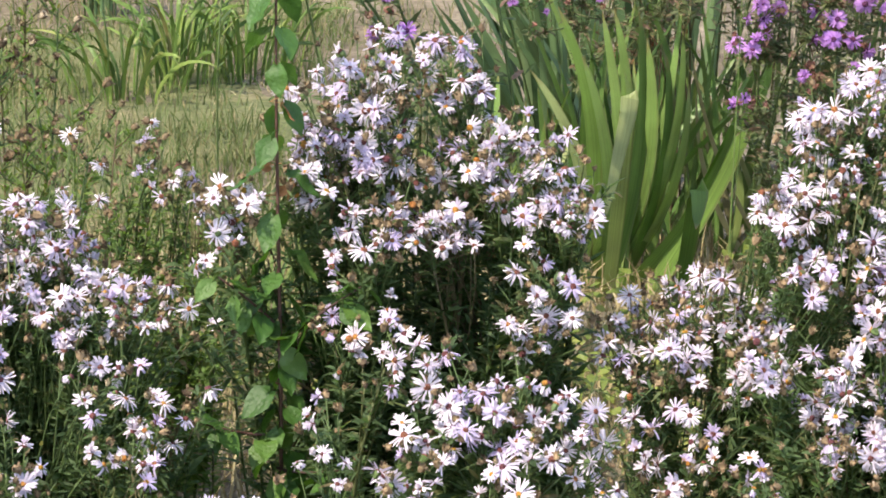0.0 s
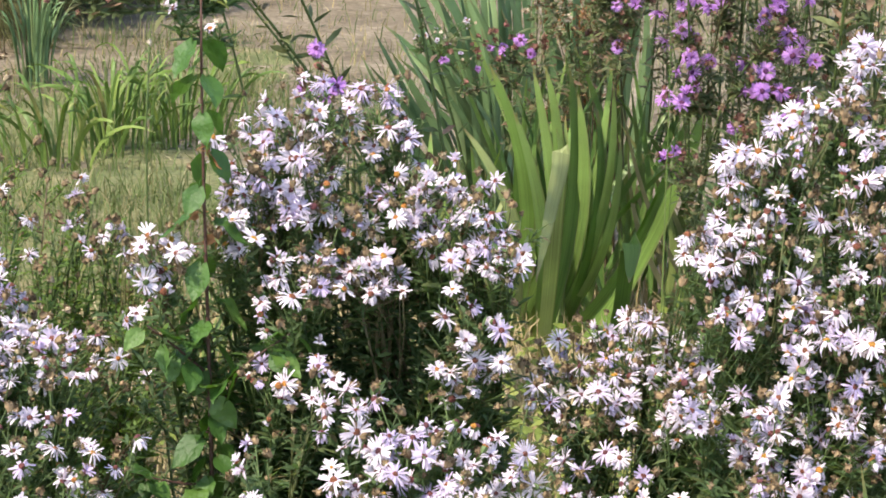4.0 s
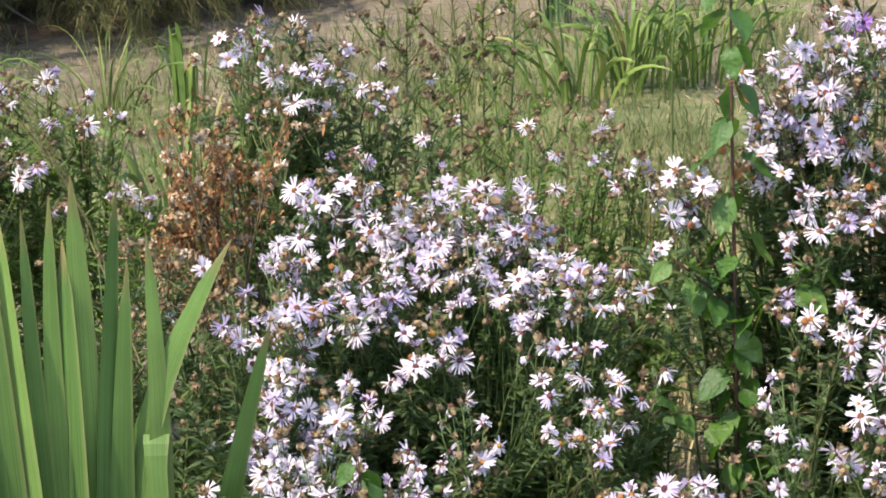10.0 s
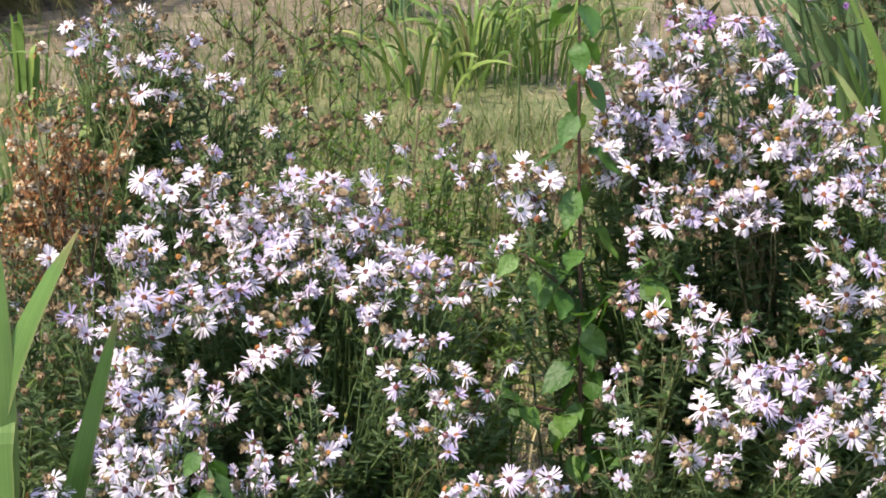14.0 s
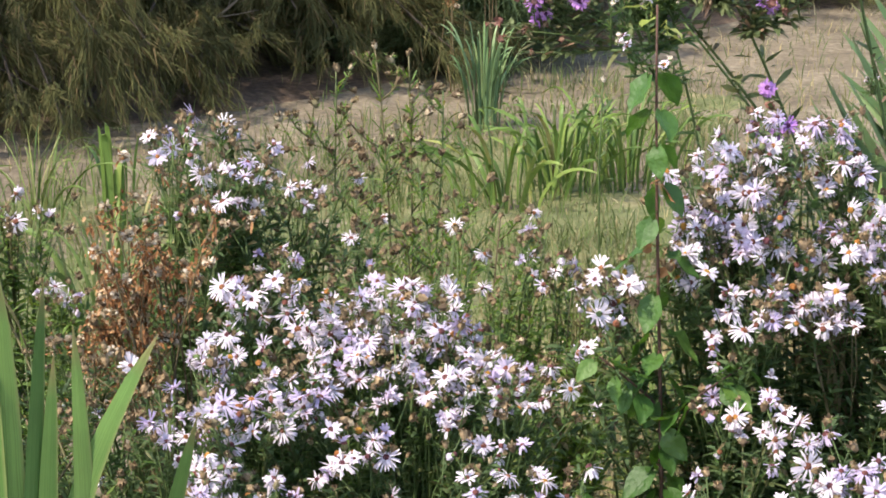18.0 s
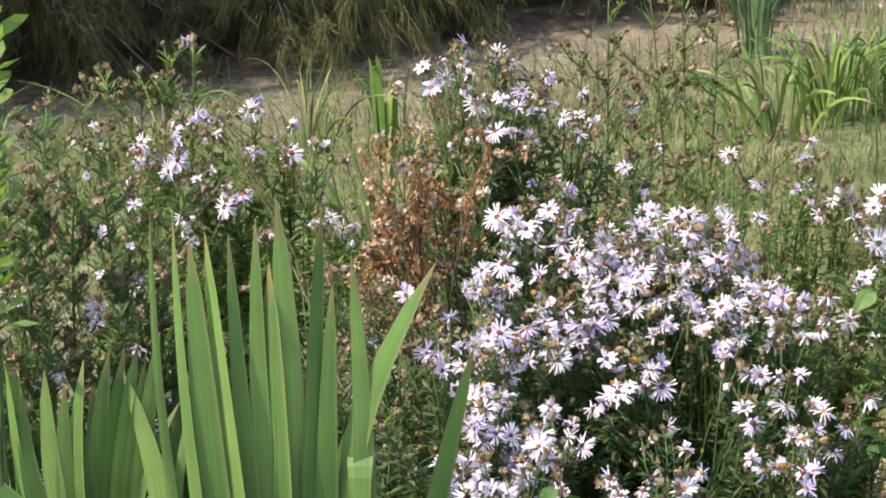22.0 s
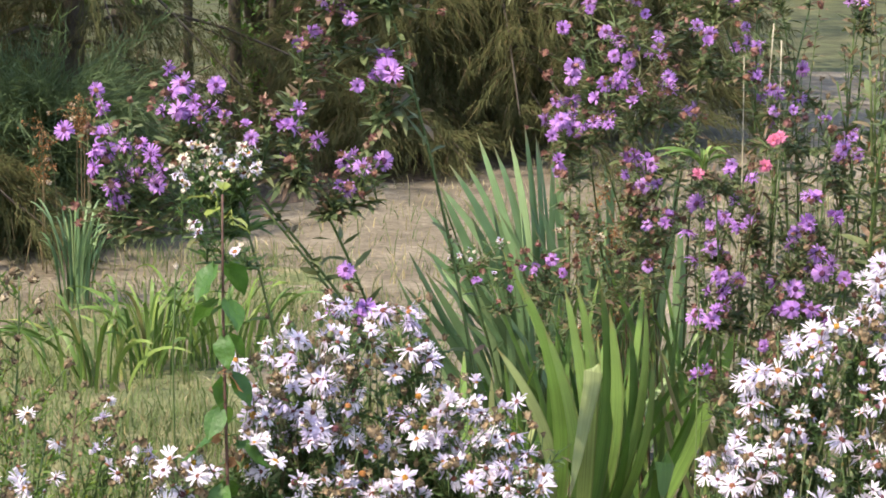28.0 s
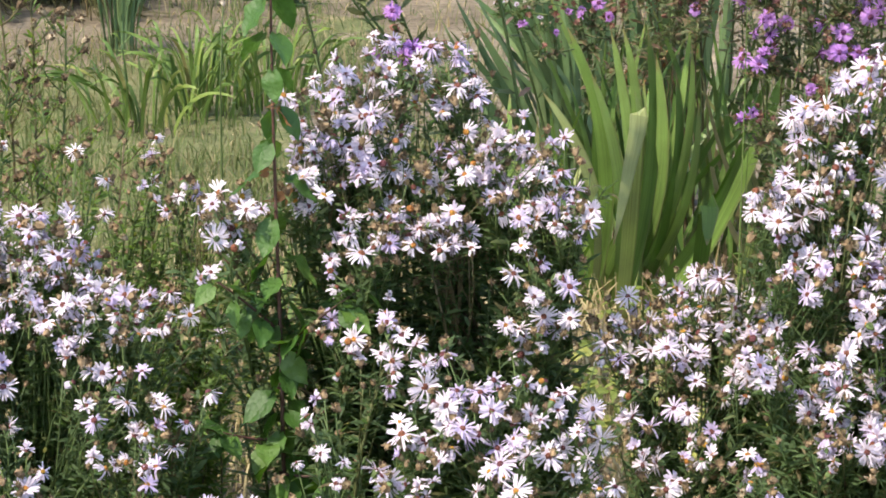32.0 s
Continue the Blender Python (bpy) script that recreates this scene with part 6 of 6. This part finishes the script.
def heart_leaf(seed, ln):
    rng = np.random.default_rng(seed)
    us = [0.0, 0.08, 0.22, 0.4, 0.6, 0.8, 0.93, 1.0]
    ws = [0.30, 0.62, 0.90, 1.0, 0.82, 0.46, 0.17, 0.0]
    half = ln * 0.36
    vs, fs = [], []
    for u, w in zip(us, ws):
        z = -0.22 * ln * u * u + 0.03 * ln * rng.normal()
        back = -0.07 * ln if u == 0 else 0
        for s in (-1, -0.5, 0, 0.5, 1):
            vs.append((s * w * half, u * ln + back * abs(s), z + 0.22 * abs(s) * w * half + 0.02 * ln * math.sin(9 * u) * abs(s)))
    fs = [(5 * i + j, 5 * i + j + 1, 5 * i + 6 + j, 5 * i + 5 + j) for i in range(7) for j in range(4)]
    k = len(vs)
    pv, pf = tube([(0, -0.3 * ln, 0.02 * ln), (0, -0.12 * ln, 0.01), (0, 0.05 * ln, 0)], [0.0009, 0.0009, 0.0006], 4)
    vs += [tuple(p) for p in pv]
    fs += [tuple(i + k for i in q) for q in pf]
    return vs, fs


SAP = [mesh_of("leaf", *heart_leaf(400 + i, 0.05), M_SAP_LEAF) for i in range(4)]
YOUNG = [mesh_of("leaf", *heart_leaf(410 + i, 0.03), M_SAP_YOUNG) for i in range(2)]


CURLED = [mesh_of("leaf", *heart_leaf(430 + i, 0.024), M_RUST) for i in range(2)]


def sapling(place, top, seed):
    rng = np.random.default_rng(seed)
    base = np.array(place, float)
    ob = thing("sapling", base, "slender reddish sapling with heart-shaped green leaves among the asters", "sapling")
    line = np.stack([0.006 * np.sin(np.linspace(0, 5, 14)), 0.004 * np.cos(np.linspace(0, 4, 14)), np.linspace(-0.02, top, 14)], -1)
    v, f = tube(line, np.linspace(0.0036, 0.0013, 14), 7)
    child("stem", mesh_of("stem", v, f, M_SAP_STEM), ob)

    def leaf_at(p, a, pitch, s, young=False):
        q = Euler((pitch, rng.normal(0, 0.3), a)).to_quaternion()
        d = q @ Vector((0, 0.3 * 0.05 * s, 0))
        child("leaf", (YOUNG if young else SAP)[rng.integers(2 if young else 4)], ob, Matrix.LocRotScale(Vector(p) + d, q, (s, s, s)), "fresh yellow young leaf" if young else "")

    z, turn = 0.14, 0.6
    while z < top - 0.05:
        s = (0.82 if z < 0.62 else 0.92) * rng.uniform(0.8, 1.2)
        x, y = np.interp(z, line[:, 2], line[:, 0]), np.interp(z, line[:, 2], line[:, 1])
        for half in (0, math.pi):
            leaf_at((x, y, z), turn + half + rng.normal(0, 0.3), rng.normal(-0.85, 0.3), s)
        turn += 1.45
        z += rng.uniform(0.021, 0.032) if z < 0.62 else rng.uniform(0.034, 0.046)
    for a in range(5):
        leaf_at((line[-1, 0], line[-1, 1], top - 0.008 * a), a * 1.3, 0.35 - 0.15 * a, 0.9, True)
    for i in range(5):  # dead leaves that still hang on
        p = (rng.normal(0, 0.008), rng.normal(0, 0.008), rng.uniform(0.66, 0.80))
        child("leaf", CURLED[i % 2], ob, Matrix.LocRotScale(p, Euler((rng.normal(-1.2, 0.4), rng.normal(0, 0.9), rng.uniform(0, 6))), (0.7, 1, 1.6)), "curled brown dead leaf")
    for zb, dx, dy, up in ((0.50, 0.09, -0.05, 0.09), (0.53, -0.07, -0.04, 0.07), (0.46, 0.07, 0.04, 0.10), (0.36, 0.10, -0.06, 0.02), (0.40, -0.10, -0.03, 0.03)):
        br = bow((0, 0, zb), (dx, dy, zb + up), (0, 0, -0.02), 6)
        v, f = tube(br, np.linspace(0.0022, 0.001, 6), 5)
        child("branch", mesh_of("branch", v, f, M_SAP_STEM), ob)
        for p in br[1:]:
            for _ in range(2):
                leaf_at(p, rng.uniform(0, 6.28), rng.normal(-0.5, 0.35), rng.uniform(0.5, 0.85))


sapling((0.264, 2.965, 0.0), 0.99, 420)


def leafy_sprout(place, lean, low, top, seed):
    """A short sprout of the same tree inside a bush."""
    rng = np.random.default_rng(seed)
    ob = thing("tree_sprout", place, "short tree sprout with heart-shaped leaves inside the asters", "sapling")
    line = bow((0, 0, -0.01), (lean[0], lean[1], top), (0.01, 0, 0), 9)
    v, f = tube(line, np.linspace(0.0026, 0.0011, 9), 6)
    child("stem", mesh_of("stem", v, f, M_SAP_STEM), ob)
    for i, z in enumerate(np.linspace(low, top, 11)):
        p = [np.interp(z, line[:, 2], line[:, c]) for c in range(3)]
        q = Euler((rng.normal(-0.7, 0.3), rng.normal(0, 0.3), 2.1 + i * 1.9 + rng.normal(0, 0.3))).to_quaternion()
        s = rng.uniform(0.5, 0.72)
        child("leaf", SAP[rng.integers(4)], ob, Matrix.LocRotScale(Vector(p) + q @ Vector((0, 0.016 * s, 0)), q, (s, s, s)))


leafy_sprout((-0.135, 2.66, 0.0), (-0.012, -0.03), 0.36, 0.475, 421)


# ---- rusty dead plant ----


def dry_plant(place, centre, radius, tall, seed, stems=17, label="rust-brown dried plant with pale fluffy seed heads", name="dried_plant", fluff=1.0):
    rng = np.random.default_rng(seed)
    base = np.array(place, float)
    ob = thing(name, base, label, "plant")
    lo, lw, dry = [], [], []
    for _ in range(stems):
        end = np.array(centre) + np.array([rng.normal(0, radius * 0.5), rng.normal(0, radius * 0.4), rng.normal(0, tall * 0.5)])
        line = bow(base + np.append(rng.normal(0, 0.03, 2), 0), end, np.append(rng.normal(0, 0.03, 2), 0), 8)
        wires = [tube(line - base, np.linspace(0.0022, 0.001, 8), 4)]
        for j in range(4):
            tw = bow(line[6 + j % 2], end + rng.normal(0, 0.032, 3), (0, 0, 0), 4)
            wires.append(tube(tw - base, np.linspace(0.001, 0.0006, 4), 3))
            if rng.random() < 0.75 * fluff:
                dry.append((SEEDS[rng.integers(3)], aim(tw[-1] - base, (rng.normal(), rng.normal(), 1), 0, rng.uniform(0.9, 1.5))))
            if rng.random() < 0.8 * fluff:
                child("fluffy_head", FLUFF, ob, aim(tw[-1] - base, rng.normal(0, 1, 3), 0, rng.uniform(1.0, 1.6)), "pale fluffy seed head")
            lo.append(tw[rng.integers(1, 4, size=22)]), lw.append(rng.normal(0, 1, (22, 3)))
        v, f = soup(wires)
        child("stem", mesh_of("stem", v, f, M_DRY_STEM), ob)
        lo.append(line[rng.integers(6, 8, size=8)]), lw.append(rng.normal(0, 1, (8, 3)))
    o, w = np.concatenate(lo), np.concatenate(lw)
    k = len(o)
    v, f = leaf_batch(o - base + rng.normal(0, 0.006, (k, 3)), w, 0.0085 * rng.uniform(0.5, 1.5, k), 0.0042 * rng.uniform(0.6, 1.4, k), rng.uniform(0, 1, k), 0.8, rng)
    if dry:
        joined("seed_heads", dry, M_SEED, ob, "brown dry seed heads")
    child("leaves", mesh_of("leaves", v, f, M_RUST, smooth=False), ob, kind="stuff", label="shrivelled rust-brown leaves")


fv, ff = [], []
for i in range(34):
    d = unit(np.random.default_rng(500 + i).normal(0, 1, 3)) * 0.006
    s = unit(np.cross(d, [0.3, 0.5, 0.8])) * 0.0009
    fv += [tuple(-s), tuple(s), tuple(d + s * 1.6), tuple(d - s * 1.6)]
    ff.append((4 * i, 4 * i + 1, 4 * i + 2, 4 * i + 3))
FLUFF = mesh_of("fluffy_head", fv, ff, M_FLUFF, smooth=False)
dry_plant((-0.355, 3.45, 0), (-0.385, 3.425, 0.545), 0.078, 0.12, 430, 26)
dry_plant((1.66, 4.85, 0), (1.64, 4.8, 0.85), 0.10, 0.5, 431, 8, "tall brown withered weed stalks beside the purple asters", "withered_weed", 0.4)
dry_plant((1.3, 5.3, 0), (1.2, 5.25, 0.62), 0.16, 0.16, 432, 9, "withered brown stalks between the purple asters", "withered_weed", 0.4)

dry_plant((0.20, 8.31, 0), (0.201, 8.312, 0.510), 0.02, 0.10, 433, 5, "rust-brown seed spike of a dock plant beside the pines", "dock_plant", 0.3)
dry_plant((0.08, 8.31, 0), (0.082, 8.314, 0.415), 0.016, 0.09, 434, 4, "rust-brown seed spike of a dock plant beside the pines", "dock_plant", 0.3)

# ---- low yellow-green weeds between the asters ----


def weeds(place, n, spread, tall, seed, leaf=0.03):
    rng = np.random.default_rng(seed)
    ob = thing("low_weed", place, "low yellow-green weeds on the bare soil", "plant", "low weeds")
    p = np.stack([rng.normal(0, spread, n), rng.normal(0, spread, n), rng.uniform(0.004, tall, n)], -1)
    v, f = leaf_batch(p, rng.normal(0, 1, (n, 3)) * np.array([1, 1, 0.3]) + np.array([0, 0, 0.2]), leaf * rng.uniform(0.5, 1.4, n), leaf * 0.6 * rng.uniform(0.7, 1.3, n), rng.uniform(0, 0.5, n), 0.3, rng)
    child("leaves", mesh_of("leaves", v, f, M_WEED, smooth=False), ob, kind="stuff")
    v, f = soup([tube(bow((rng.normal(0, spread * 0.6), rng.normal(0, spread * 0.6), -0.005), q, (0, 0, 0), 4), [0.0015, 0.0012, 0.001, 0.0008], 4) for q in p[:40]])
    child("stem", mesh_of("stem", v, f, M_STEM), ob, kind="stuff")


for i, (x, y, n, s, h) in enumerate([(1.0, 4.0, 350, 0.12, 0.14), (1.15, 4.5, 250, 0.14, 0.10), (0.75, 4.2, 200, 0.10, 0.12), (0.42, 4.0, 130, 0.10, 0.15), (0.62, 3.7, 350, 0.10, 0.26), (0.2, 4.3, 140, 0.15, 0.08)]):
    weeds((x, y, 0), n, s, h, 440 + i)


# ---- dry stalks, a yellow-green shoot ----


def stalk(a, b, r, seed):
    a, b = np.array(a, float), np.array(b, float)
    ob = thing("dry_stalk", a, "thin pale dry grass stalk standing among purple asters", "stalk", "dry stalks")
    line = bow(a, b, np.random.default_rng(seed).normal(0, 0.008, 3), 14) - a
    v, f = tube(line, [r * (1.35 if i % 3 == 1 else 1.0) * (1 - 0.3 * i / 13) for i in range(14)], 6)
    child("stem", mesh_of("stem", v, f, M_PALE_STALK), ob)


M_PALE_STALK = surface("pale_stalk", [(0.0, (0.33, 0.28, 0.18)), (1.0, (0.45, 0.39, 0.27))], rough=0.7, noise_scale=70, noise_amount=0.35)
stalk((1.358, 4.775, 0), (1.384, 4.771, 1.032), 0.0014, 600)
stalk((1.332, 4.785, 0), (1.334, 4.785, 0.974), 0.0014, 601)
stalk((1.394, 4.767, 0), (1.398, 4.767, 1.001), 0.0014, 602)
tuft("leafy_shoot", "yellow-green shoot with narrow leaves among purple asters", "plant", "", (1.145, 4.318, 0.0), 3, 0.839, 0.02, 0.0028, M_TUFT, 610, 0.95, "stem", 0.004)
shoot_top = tuft("leafy_shoot", "whorl of narrow yellow-green leaves on a slim shoot", "plant", "", (1.145, 4.318, 0.834), 22, 0.035, 0.05, 0.006, M_LILY, 611, 0.35, "leaf", 0.004)


def leafy_weed(place, top, seed):
    """A tall green stem with lance-shaped leaves in its upper half."""
    rng = np.random.default_rng(seed)
    base = np.array(place, float)
    ob = thing("leafy_weed", base, "tall green stem with fresh lance-shaped leaves", "plant")
    line = bow((0, 0, -0.01), np.array(top) - base, (-0.02, 0, 0), 14)
    v, f = tube(line, np.linspace(0.004, 0.0015, 14), 6)
    child("stem", mesh_of("stem", v, f, M_STEM), ob)
    for i, u in enumerate(np.linspace(0.55, 1.0, 26)):
        p = np.array([np.interp(u * 13, np.arange(14), line[:, c]) for c in range(3)])
        a = i * 2.4
        way = np.array([[math.cos(a) + 0.35, math.sin(a), rng.uniform(0.7, 1.5)]])
        v, f = leaf_batch(p[None], way, np.array([rng.uniform(0.045, 0.065)]), np.array([rng.uniform(0.013, 0.018)]), np.array([rng.uniform(0.1, 0.4)]), rng=rng)
        child("leaf", mesh_of("leaf", v, f, M_LEAF_LIGHT, smooth=False), ob)


leafy_weed((-0.82, 3.0, 0), (-0.797, 3.0, 0.93), 640)
leafy_weed((-0.83, 3.0, 0), (-0.79, 2.98, 0.90), 641)
